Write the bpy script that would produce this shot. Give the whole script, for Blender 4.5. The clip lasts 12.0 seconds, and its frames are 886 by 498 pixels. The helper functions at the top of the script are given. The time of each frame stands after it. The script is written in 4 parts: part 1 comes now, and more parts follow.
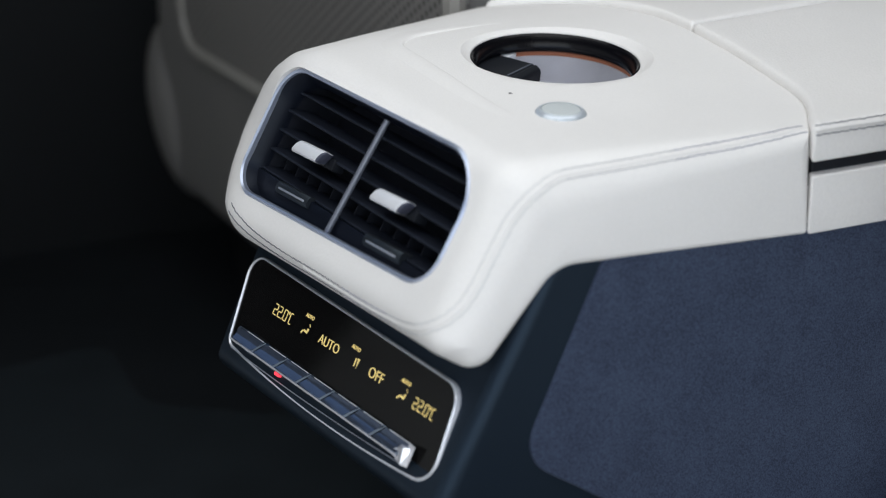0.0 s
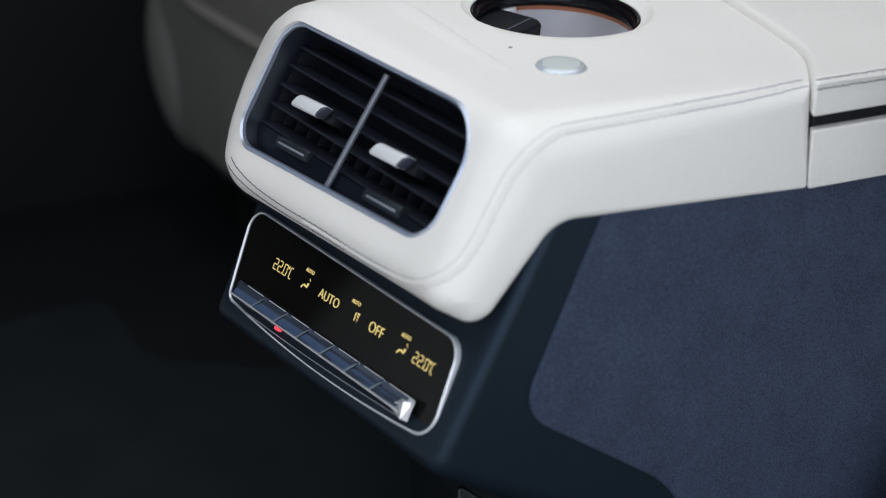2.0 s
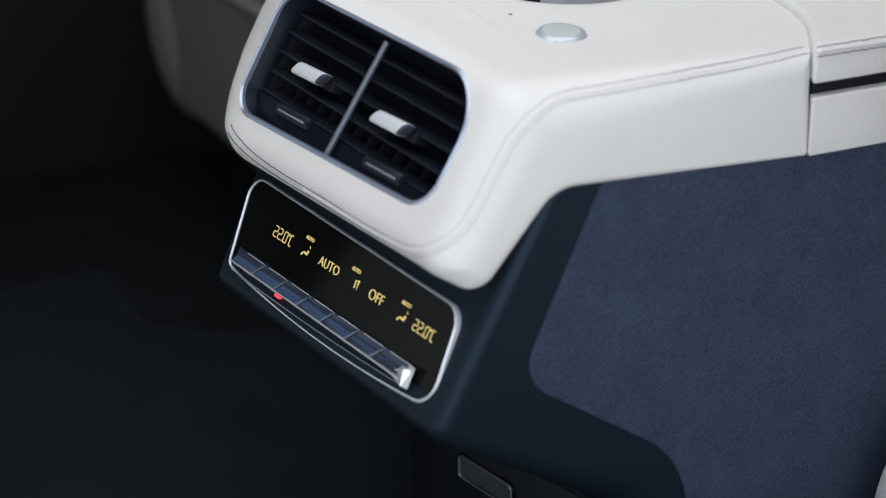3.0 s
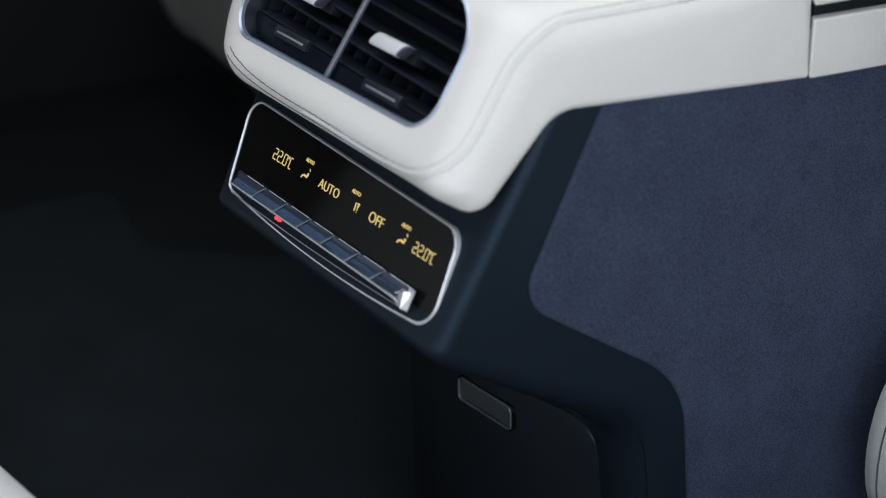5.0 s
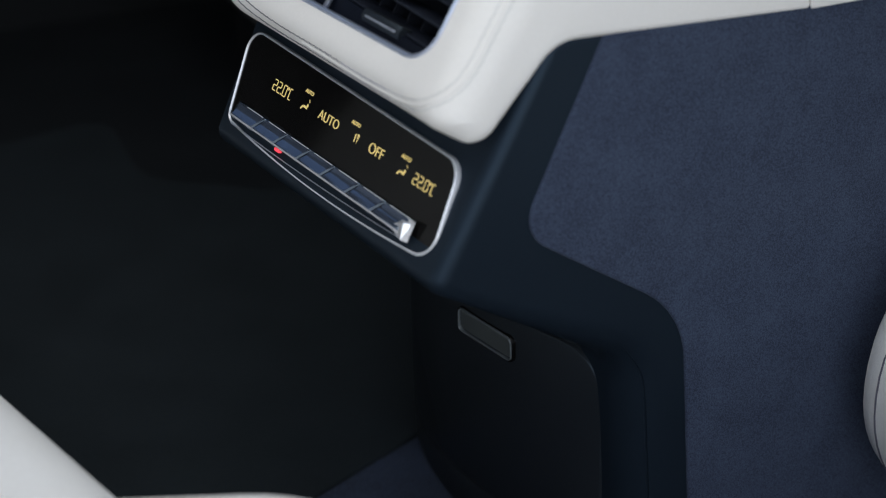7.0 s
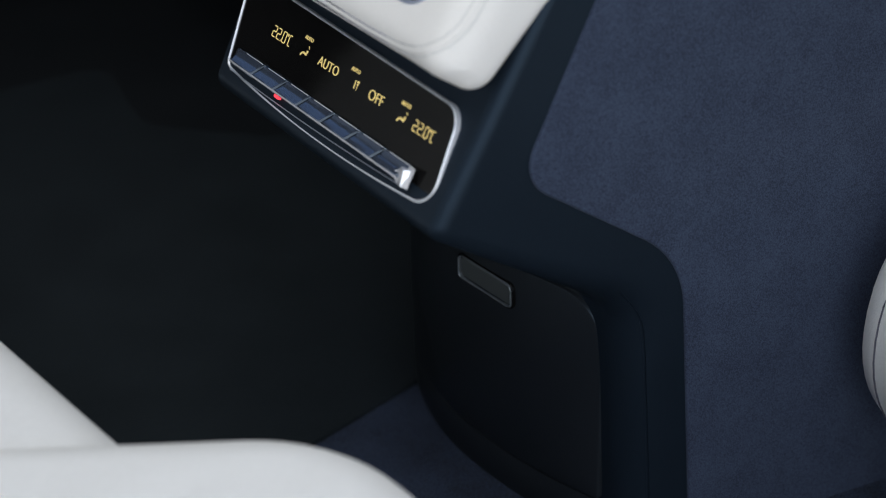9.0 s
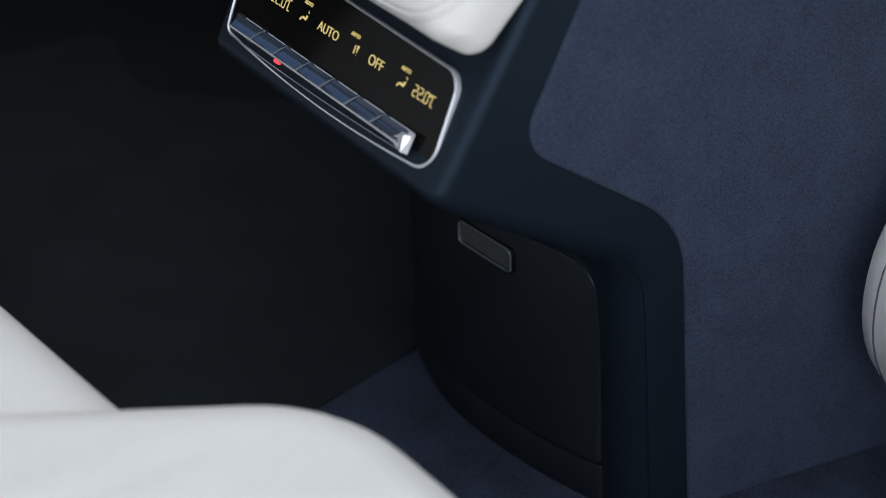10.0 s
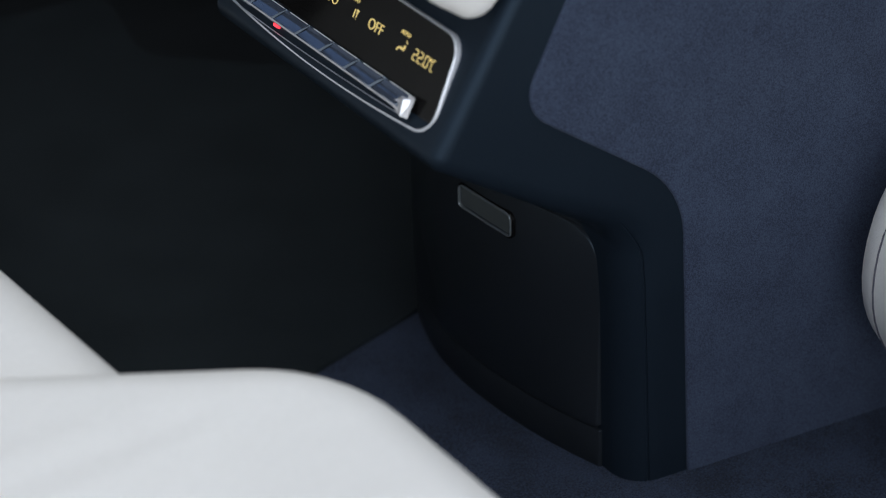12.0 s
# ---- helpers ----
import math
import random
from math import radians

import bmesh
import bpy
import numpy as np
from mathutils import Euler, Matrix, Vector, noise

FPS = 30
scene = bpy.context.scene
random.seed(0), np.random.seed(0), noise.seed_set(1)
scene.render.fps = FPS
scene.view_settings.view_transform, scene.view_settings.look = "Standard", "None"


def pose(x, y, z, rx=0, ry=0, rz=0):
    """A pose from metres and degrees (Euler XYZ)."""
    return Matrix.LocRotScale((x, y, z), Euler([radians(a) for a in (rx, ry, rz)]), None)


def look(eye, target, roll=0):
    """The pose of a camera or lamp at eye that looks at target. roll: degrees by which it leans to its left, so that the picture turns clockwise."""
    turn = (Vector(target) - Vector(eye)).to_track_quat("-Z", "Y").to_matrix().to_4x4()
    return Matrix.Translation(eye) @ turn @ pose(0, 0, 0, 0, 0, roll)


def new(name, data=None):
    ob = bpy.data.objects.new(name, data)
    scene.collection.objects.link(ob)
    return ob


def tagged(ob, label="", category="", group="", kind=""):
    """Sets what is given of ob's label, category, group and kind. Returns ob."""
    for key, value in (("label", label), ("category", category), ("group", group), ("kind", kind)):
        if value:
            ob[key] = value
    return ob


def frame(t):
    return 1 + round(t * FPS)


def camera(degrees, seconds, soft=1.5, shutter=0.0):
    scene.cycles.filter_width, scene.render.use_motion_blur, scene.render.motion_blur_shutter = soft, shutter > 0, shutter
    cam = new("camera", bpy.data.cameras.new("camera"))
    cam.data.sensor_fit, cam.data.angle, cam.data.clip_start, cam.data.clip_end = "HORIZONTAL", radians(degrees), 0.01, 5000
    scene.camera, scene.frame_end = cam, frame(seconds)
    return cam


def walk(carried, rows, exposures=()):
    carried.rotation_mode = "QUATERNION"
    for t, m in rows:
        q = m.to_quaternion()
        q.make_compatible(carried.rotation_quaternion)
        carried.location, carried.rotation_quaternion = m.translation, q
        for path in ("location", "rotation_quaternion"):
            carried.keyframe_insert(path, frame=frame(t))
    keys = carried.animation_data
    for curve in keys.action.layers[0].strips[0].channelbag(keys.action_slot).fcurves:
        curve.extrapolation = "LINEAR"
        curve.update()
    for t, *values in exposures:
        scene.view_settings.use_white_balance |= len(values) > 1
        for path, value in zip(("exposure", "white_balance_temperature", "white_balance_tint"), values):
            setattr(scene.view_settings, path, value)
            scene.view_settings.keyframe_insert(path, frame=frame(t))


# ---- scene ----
cam = camera(27.53, 12.0, soft=1.15)
cam.data.dof.use_dof = True
cam.data.dof.focus_distance = 0.985
cam.data.dof.aperture_fstop = 5.4
ROWS = [
    (0.0, -0.30719, -0.68756, 0.66227, 70.000, 0.000, -26.500),
    (0.5, -0.30719, -0.68756, 0.66227, 69.785, 0.000, -26.500),
    (1.0, -0.30719, -0.68756, 0.66227, 69.491, 0.000, -26.500),
    (1.5, -0.30719, -0.68756, 0.66227, 69.082, 0.000, -26.500),
    (2.0, -0.30719, -0.68756, 0.66227, 68.559, 0.000, -26.500),
    (2.5, -0.30719, -0.68756, 0.66227, 68.087, 0.000, -26.500),
    (3.0, -0.30719, -0.68756, 0.66227, 67.528, 0.000, -26.500),
    (5.0, -0.30719, -0.68756, 0.66227, 65.079, 0.000, -26.500),
    (5.5, -0.30719, -0.68756, 0.66227, 64.578, 0.000, -26.500),
    (6.0, -0.30719, -0.68756, 0.66227, 64.014, 0.000, -26.500),
    (6.5, -0.30719, -0.68756, 0.66227, 63.483, 0.000, -26.500),
    (7.0, -0.30719, -0.68756, 0.66227, 62.903, 0.000, -26.500),
    (9.0, -0.30719, -0.68756, 0.66227, 61.222, 0.000, -26.500),
    (9.5, -0.30719, -0.68756, 0.66227, 60.688, 0.000, -26.500),
    (10.0, -0.30719, -0.68756, 0.66227, 60.118, 0.000, -26.500),
    (10.5, -0.30719, -0.68756, 0.66227, 59.729, 0.000, -26.500),
    (11.0, -0.30719, -0.68756, 0.66227, 59.427, 0.000, -26.500),
    (11.5, -0.30719, -0.68756, 0.66227, 59.227, 0.000, -26.500),
    (12.0, -0.30719, -0.68756, 0.66227, 58.989, 0.000, -26.500),
]
EXPOSURES = [(0.0, -0.07), (3.0, -0.11), (5.0, -0.14), (7.0, -0.22), (9.0, -0.18), (10.5, -0.13), (12.0, -0.11)]
walk(cam, [(t, pose(x, y, z, rx, ry, rz)) for t, x, y, z, rx, ry, rz in ROWS], EXPOSURES)

# ---- light ----
world = bpy.data.worlds.new("sky")
scene.world = world
world.use_nodes = True
wn = world.node_tree.nodes
sky = wn.new("ShaderNodeTexSky")
sky.sky_type = "NISHITA"
sky.sun_disc = False
sky.sun_elevation, sky.sun_rotation = radians(50), radians(150)
world.node_tree.links.new(sky.outputs[0], wn["Background"].inputs["Color"])
wn["Background"].inputs["Strength"].default_value = 0.14


def lamp(name, eye, target, sx, sy, power, colour):
    data = bpy.data.lights.new(name, "AREA")
    data.shape, data.size, data.size_y, data.energy, data.color = "RECTANGLE", sx, sy, power, colour
    ob = new(name, data)
    ob.matrix_world = look(eye, target)
    return ob


# daylight through the glass roof and through the open door beside the camera
lamp("roof_daylight", (-0.05, 0.02, 1.13), (-0.05, 0.02, 0.0), 1.5, 0.95, 8.85, (0.95, 0.98, 1.0))
lamp("door_daylight", (-0.40, -1.20, 0.50), (0.1, 0.05, 0.26), 1.5, 1.05, 9.4, (0.95, 0.98, 1.0))

# ---- materials ----
def material(name, base, rough=0.5, metal=0.0, spots=0.0, scale=40.0, bump=0.0, bump_scale=400.0, coat=0.0,
             sheen=0.0, sheen_tint=(1, 1, 1), second=None, voronoi=False, distance=0.0004, stretch=(1, 1, 1), specular=0.5, tint=None, folds=0.0, holes=0.0, contrast=0.26, ratio=50, weight=1.0):
    """A surface with colour variation at two scales and fine relief."""
    m = bpy.data.materials.new(name)
    m.use_nodes = True
    nodes, links = m.node_tree.nodes, m.node_tree.links
    b = nodes["Principled BSDF"]
    b.inputs["Roughness"].default_value = rough
    b.inputs["Metallic"].default_value = metal
    b.inputs["Coat Weight"].default_value = coat
    b.inputs["Coat Roughness"].default_value = 0.06
    b.inputs["Sheen Weight"].default_value = sheen
    b.inputs["Sheen Tint"].default_value = (*sheen_tint, 1)
    b.inputs["Sheen Roughness"].default_value = 0.45
    b.inputs["Specular IOR Level"].default_value = specular
    b.inputs["Base Color"].default_value = (*base, 1)
    if tint:
        b.inputs["Specular Tint"].default_value = (*tint, 1)
    coords = nodes.new("ShaderNodeTexCoord")
    mapping = nodes.new("ShaderNodeMapping")
    mapping.inputs["Scale"].default_value = stretch
    links.new(coords.outputs["Object"], mapping.inputs["Vector"])
    if spots:
        big = nodes.new("ShaderNodeTexNoise")
        big.inputs["Scale"].default_value, big.inputs["Detail"].default_value = scale, 6
        small = nodes.new("ShaderNodeTexNoise")
        small.inputs["Scale"].default_value, small.inputs["Detail"].default_value = scale * ratio, 3
        both = nodes.new("ShaderNodeMath")
        both.operation = "MULTIPLY_ADD"
        both.inputs[1].default_value = weight
        ramp = nodes.new("ShaderNodeMapRange")
        ramp.inputs["From Min"].default_value, ramp.inputs["From Max"].default_value = 0.5 + 0.5 * weight - contrast, 0.5 + 0.5 * weight + contrast
        mix = nodes.new("ShaderNodeMix")
        mix.data_type = "RGBA"
        other = second or tuple(c * (1 - spots) for c in base)
        mix.inputs["A"].default_value, mix.inputs["B"].default_value = (*other, 1), (*base, 1)
        for n in (big, small):
            links.new(mapping.outputs[0], n.inputs["Vector"])
        links.new(big.outputs["Fac"], both.inputs[0])
        links.new(small.outputs["Fac"], both.inputs[2])
        links.new(both.outputs[0], ramp.inputs["Value"])
        links.new(ramp.outputs[0], mix.inputs["Factor"])
        links.new(mix.outputs["Result"], b.inputs["Base Color"])
        worn = nodes.new("ShaderNodeMapRange")
        worn.inputs["To Min"].default_value, worn.inputs["To Max"].default_value = rough * 0.88, min(1, rough * 1.12)
        links.new(big.outputs["Fac"], worn.inputs["Value"])
        links.new(worn.outputs[0], b.inputs["Roughness"])
    if bump:
        grain = nodes.new("ShaderNodeTexVoronoi" if voronoi else "ShaderNodeTexNoise")
        grain.inputs["Scale"].default_value = bump_scale
        links.new(mapping.outputs[0], grain.inputs["Vector"])
        relief = nodes.new("ShaderNodeBump")
        relief.inputs["Strength"].default_value, relief.inputs["Distance"].default_value = bump, distance
        links.new(grain.outputs["Distance" if voronoi else "Fac"], relief.inputs["Height"])
        links.new(relief.outputs[0], b.inputs["Normal"])
        if folds:
            soft = nodes.new("ShaderNodeTexNoise")
            soft.inputs["Scale"].default_value, soft.inputs["Detail"].default_value, soft.inputs["Distortion"].default_value = 8.0, 1.0, 0.8
            links.new(mapping.outputs[0], soft.inputs["Vector"])
            wide = nodes.new("ShaderNodeBump")
            wide.inputs["Strength"].default_value, wide.inputs["Distance"].default_value = folds, 0.03
            links.new(soft.outputs["Fac"], wide.inputs["Height"])
            links.new(wide.outputs[0], relief.inputs["Normal"])
    if holes:
        cells = nodes.new("ShaderNodeTexVoronoi")
        cells.inputs["Scale"].default_value, cells.inputs["Randomness"].default_value = holes, 0.0
        turned = nodes.new("ShaderNodeMapping")
        turned.inputs["Rotation"].default_value = (radians(32), 0, 0)
        turned.inputs["Scale"].default_value = (0, 1, 1)
        links.new(coords.outputs["Object"], turned.inputs["Vector"])
        links.new(turned.outputs[0], cells.inputs["Vector"])
        step = nodes.new("ShaderNodeMapRange")
        step.inputs["From Min"].default_value, step.inputs["From Max"].default_value = 0.15, 0.38
        links.new(cells.outputs["Distance"], step.inputs["Value"])
        dots = nodes.new("ShaderNodeMix")
        dots.data_type = "RGBA"
        dots.inputs["A"].default_value, dots.inputs["B"].default_value = (0.06, 0.057, 0.053, 1), (*base, 1)
        links.new(step.outputs[0], dots.inputs["Factor"])
        links.new(dots.outputs["Result"], b.inputs["Base Color"])
    return m


LEATHER = material("white_leather", (0.838, 0.814, 0.788), 0.50, spots=0.04, scale=14, bump=0.28, bump_scale=900, voronoi=True, distance=0.0003, specular=0.36)
LID_LEATHER = material("white_grained_leather", (0.832, 0.808, 0.782), 0.46, spots=0.05, scale=14, bump=0.42, bump_scale=620, voronoi=True, distance=0.0004)
SEAT_LEATHER = material("white_seat_leather", (0.79, 0.79, 0.785), 0.5, spots=0.06, scale=10, bump=0.5, bump_scale=700, voronoi=True, distance=0.0004, folds=0.13, stretch=(0.7, 1.5, 1.0))
GREY_LEATHER = material("taupe_leather", (0.195, 0.188, 0.180), 0.55, spots=0.15, scale=9, bump=0.3, bump_scale=500, voronoi=True)
MESH_LEATHER = material("perforated_leather", (0.195, 0.186, 0.175), 0.6, bump=0.3, bump_scale=500, holes=135.0)
THREAD = material("blue_grey_thread", (0.29, 0.29, 0.36), 0.8, spots=0.2, scale=80)
PALE_THREAD = material("pale_thread", (0.50, 0.50, 0.51), 0.8, spots=0.2, scale=80)
TRIM = material("navy_soft_plastic", (0.011, 0.017, 0.025), 0.38, spots=0.15, scale=12, bump=0.25, bump_scale=1600, distance=0.0002, specular=0.27, tint=(0.48, 0.70, 1.0))
DARK = material("dark_plastic", (0.0165, 0.0190, 0.0225), 0.42, spots=0.2, scale=14, bump=0.25, bump_scale=1400, distance=0.0002, tint=(0.6, 0.8, 1.0))
BLACK = material("black_plastic", (0.0100, 0.0120, 0.0165), 0.5, spots=0.2, scale=20, specular=0.22)
SUEDE = material("navy_suede", (0.062, 0.083, 0.133), 0.95, spots=0.5, second=(0.021, 0.027, 0.050), contrast=0.20, weight=0.28, ratio=40, scale=42, bump=0.22, bump_scale=2600, sheen=0.16, distance=0.0004, stretch=(1.0, 1.0, 0.7), specular=0.12, sheen_tint=(0.78, 0.82, 1.0))
CARPET = material("navy_carpet", (0.053, 0.075, 0.132), 1.0, spots=0.6, second=(0.013, 0.019, 0.034), contrast=0.16, weight=0.5, ratio=40, scale=24, bump=1.0, bump_scale=800, sheen=0.05, distance=0.003, specular=0.15)
MAT = material("black_floor_mat", (0.0232, 0.0302, 0.0355), 1.0, spots=0.3, ratio=60, scale=16, bump=0.9, bump_scale=900, distance=0.002, specular=0.12)
CHROME = material("satin_chrome", (0.86, 0.88, 0.93), 0.24, metal=0.3, spots=0.06, scale=30)
SILVER = material("satin_silver_plastic", (0.84, 0.85, 0.88), 0.34, metal=0.2, spots=0.05, scale=60)
STEEL_BLUE = material("blue_tinted_chrome", (0.50, 0.56, 0.70), 0.3, metal=0.7, spots=0.06, scale=40)
GREY_BAR = material("grey_satin_bar", (0.16, 0.175, 0.215), 0.36, metal=0.4, spots=0.05, scale=60)
TAB_END = material("smoked_grey_satin", (0.075, 0.080, 0.115), 0.36, metal=0.3, spots=0.05, scale=60)
LINE = material("silver_line", (0.42, 0.45, 0.52), 0.3, metal=0.5, spots=0.05, scale=60)
GLOSS = material("black_glass", (0.0065, 0.0062, 0.0062), 0.07, specular=0.38, spots=0.2, scale=30)
BAR_END = material("polished_chrome", (0.90, 0.90, 0.93), 0.2, metal=0.55, spots=0.05, scale=60)
KEYFACE = material("blue_grey_gloss", (0.16, 0.20, 0.285), 0.09, metal=0.75, spots=0.1, scale=50)
KEY = material("smoked_chrome_key", (0.30, 0.36, 0.44), 0.16, metal=1.0, spots=0.1, scale=50)
SLAT = material("blue_black_slat", (0.0130, 0.0155, 0.0235), 0.45, spots=0.2, scale=20, specular=0.28, tint=(0.7, 0.82, 1.0))
HOUSING = material("matt_black_duct", (0.0140, 0.0160, 0.023), 0.7, spots=0.2, scale=20, specular=0.12)
BUTTON_RIM = material("clear_glossy_rim", (0.60, 0.65, 0.70), 0.28, metal=0.35, spots=0.05, scale=60)
COPPER = material("copper_band", (0.52, 0.20, 0.11), 0.45, metal=0.35, spots=0.1, scale=60)
BRUSHED = material("satin_aluminium", (0.84, 0.84, 0.89), 0.33, metal=0.60, spots=0.10, scale=60, bump=0.15, bump_scale=2600)
FUNNEL = material("dark_blue_satin_plastic", (0.005, 0.0065, 0.012), 0.38, specular=0.20, spots=0.15, scale=30, bump=0.12, bump_scale=1800, distance=0.0002, tint=(0.75, 0.85, 1.0))
RUBBER = material("black_rubber", (0.005, 0.005, 0.007), 0.20, spots=0.1, scale=40, specular=0.20)
CLEAR = material("pale_glass_button", (0.72, 0.77, 0.77), 0.10, coat=1.0, spots=0.06, scale=60)
CABIN = material("black_cabin_trim", (0.0105, 0.0122, 0.0140), 0.8, spots=0.3, scale=6, bump=0.3, bump_scale=300, specular=0.25)
SILL = material("grained_sill_plastic", (0.0125, 0.0150, 0.0178), 0.6, spots=0.25, scale=12, bump=0.3, bump_scale=900, specular=0.25)
PIPING = material("pale_taupe_piping", (0.255, 0.245, 0.225), 0.55, spots=0.1, scale=30)


def glow(name, colour, strength):
    m = bpy.data.materials.new(name)
    m.use_nodes = True
    b = m.node_tree.nodes["Principled BSDF"]
    b.inputs["Base Color"].default_value = (*colour, 1)
    b.inputs["Emission Color"].default_value = (*colour, 1)
    b.inputs["Emission Strength"].default_value = strength
    return m


AMBER = glow("amber_display_light", (0.78, 0.60, 0.22), 0.45)
RED = glow("red_indicator_light", (1.0, 0.06, 0.09), 1.1)


def glass():
    m = bpy.data.materials.new("tinted_window_glass")
    m.use_nodes = True
    b = m.node_tree.nodes["Principled BSDF"]
    b.inputs["Base Color"].default_value = (0.75, 0.80, 0.80, 1)
    b.inputs["Roughness"].default_value = 0.0
    b.inputs["Transmission Weight"].default_value = 1.0
    b.inputs["IOR"].default_value = 1.1
    return m


GLASS = glass()


# ---- building helpers ----
TAPER = math.tan(radians(6.78))
CS, SN = math.cos(radians(6.78)), math.sin(radians(6.78))
WIDE = 0.226
FLOOR = 0.009


def con(u, v, z):
    """Console coordinates: u along the tunnel towards the dashboard, v across it, z up."""
    return Vector((u * CS - v * SN, u * SN + v * CS, z))


def lateral(u, s):
    """v at the share s (0: side facing the open door, 1: the other side) of the console's width, which grows with u."""
    return -u * TAPER + s * (WIDE + 2 * u * TAPER)


def thing(name, label, category, at=(0, 0, 0), group="", kind=""):
    ob = new(name)
    ob.location = at
    ob.empty_display_size = 0.02
    return tagged(ob, label, category, group, kind)


def part(name, bm, mat, parent=None, label="", sharp=35, kind=""):
    bmesh.ops.recalc_face_normals(bm, faces=bm.faces[:])
    me = bpy.data.meshes.new(name)
    bm.to_mesh(me)
    bm.free()
    me.materials.append(mat)
    me.shade_smooth()
    me.set_sharp_from_angle(angle=radians(sharp))
    ob = new(name, me)
    if parent:
        ob.parent = parent
        ob.matrix_parent_inverse = Matrix() if parent.parent else parent.matrix_basis.inverted()
    return tagged(ob, label, kind=kind)


def fillet(corners, n=6):
    """A closed outline from corners (x, y, radius)."""
    out, k = [], len(corners)
    for i, (x, y, r) in enumerate(corners):
        p, a, b = Vector((x, y)), Vector(corners[i - 1][:2]), Vector(corners[(i + 1) % k][:2])
        da, db = (a - p).normalized(), (b - p).normalized()
        half = da.angle(db) / 2
        if r <= 0 or half > 1.5:
            out.append((x, y))
            continue
        cut = min(r / math.tan(half), 0.49 * (a - p).length, 0.49 * (b - p).length)
        s, e = p + da * cut, p + db * cut
        rr = cut * math.tan(half)
        c = p + (da + db).normalized() * (rr / math.sin(half))
        a0 = math.atan2(s.y - c.y, s.x - c.x)
        turn = math.atan2(e.y - c.y, e.x - c.x) - a0
        turn = (turn + math.pi) % (2 * math.pi) - math.pi
        out += [(c.x + rr * math.cos(a0 + turn * j / n), c.y + rr * math.sin(a0 + turn * j / n)) for j in range(n + 1)]
    return out


def dense(points, step, closed=True):
    out = []
    for i in range(len(points) if closed else len(points) - 1):
        a, b = Vector(points[i]), Vector(points[(i + 1) % len(points)])
        n = max(1, int((b - a).length / step))
        out += [tuple(a.lerp(b, j / n)) for j in range(n)]
    if not closed:
        out.append(tuple(points[-1]))
    return out


def inset(points, d):
    """The outline moved inwards by d (counter-clockwise or clockwise)."""
    k = len(points)
    area = sum(points[i - 1][0] * points[i][1] - points[i][0] * points[i - 1][1] for i in range(k))
    sign = 1 if area > 0 else -1
    out = []
    for i in range(k):
        a, p, b = Vector(points[i - 1]), Vector(points[i]), Vector(points[(i + 1) % k])
        e1, e2 = (p - a).normalized(), (b - p).normalized()
        n1, n2 = Vector((-e1.y, e1.x)) * sign, Vector((-e2.y, e2.x)) * sign
        m = n1 + n2
        m = m.normalized() / max(0.5, m.normalized().dot(n1)) if m.length > 1e-6 else n1
        out.append((p.x + m.x * d, p.y + m.y * d))
    return out


def loft(bm, rings, caps=(True, True), loop=True):
    vs = [[bm.verts.new(p) for p in ring] for ring in rings]
    k = len(vs[0])
    for a, b in zip(vs, vs[1:]):
        for i in range(k if loop else k - 1):
            j = (i + 1) % k
            bm.faces.new((a[i], a[j], b[j], b[i]))
    if caps[0]:
        bm.faces.new(vs[0][::-1])
    if caps[1]:
        bm.faces.new(vs[-1])
    return vs


def offset_outline(corners, share, counts=None, n=8, step=0.006):
    """The filleted outline of corners (x, y, corner radius, rim radius), every corner moved inwards by share times its
    rim radius. Returns points, their rim radii and the count of points on each edge."""
    k = len(corners)
    area = sum(corners[i - 1][0] * corners[i][1] - corners[i][0] * corners[i - 1][1] for i in range(k))
    sign = 1 if area > 0 else -1
    lines = []
    for i in range(k):
        c, e = corners[i], corners[(i + 1) % k]
        a, b = Vector(c[:2]), Vector(e[:2])
        d = (b - a).normalized()
        out = Vector((-d.y, d.x)) * sign * share
        p, q = a + out * c[3], b + out * e[3]
        lines.append((p, (q - p).normalized()))
    moved = []
    for i in range(k):
        (p, d), (q, e) = lines[i - 1], lines[i]
        x = d.x * e.y - d.y * e.x
        t = ((q.x - p.x) * e.y - (q.y - p.y) * e.x) / x
        rim, r = corners[i][3] * share, corners[i][2]
        moved.append((*(p + d * t), max(r - rim, 0.0004) if x * sign > 0 else r + rim))
    arcs = fillet(moved, n)
    points, rims, made = [], [], []
    for i in range(k):
        arc = arcs[i * (n + 1):(i + 1) * (n + 1)]
        nxt = Vector(arcs[((i + 1) * (n + 1)) % len(arcs)])
        here, there = corners[i][3], corners[(i + 1) % k][3]
        points += arc
        rims += [here] * (n + 1)
        gap = nxt - Vector(arc[-1])
        m = counts[i] if counts else max(1, int(gap.length / step))
        made.append(m)
        points += [tuple(Vector(arc[-1]) + gap * j / m) for j in range(1, m)]
        rims += [here + (there - here) * j / m for j in range(1, m)]
    return points, rims, made


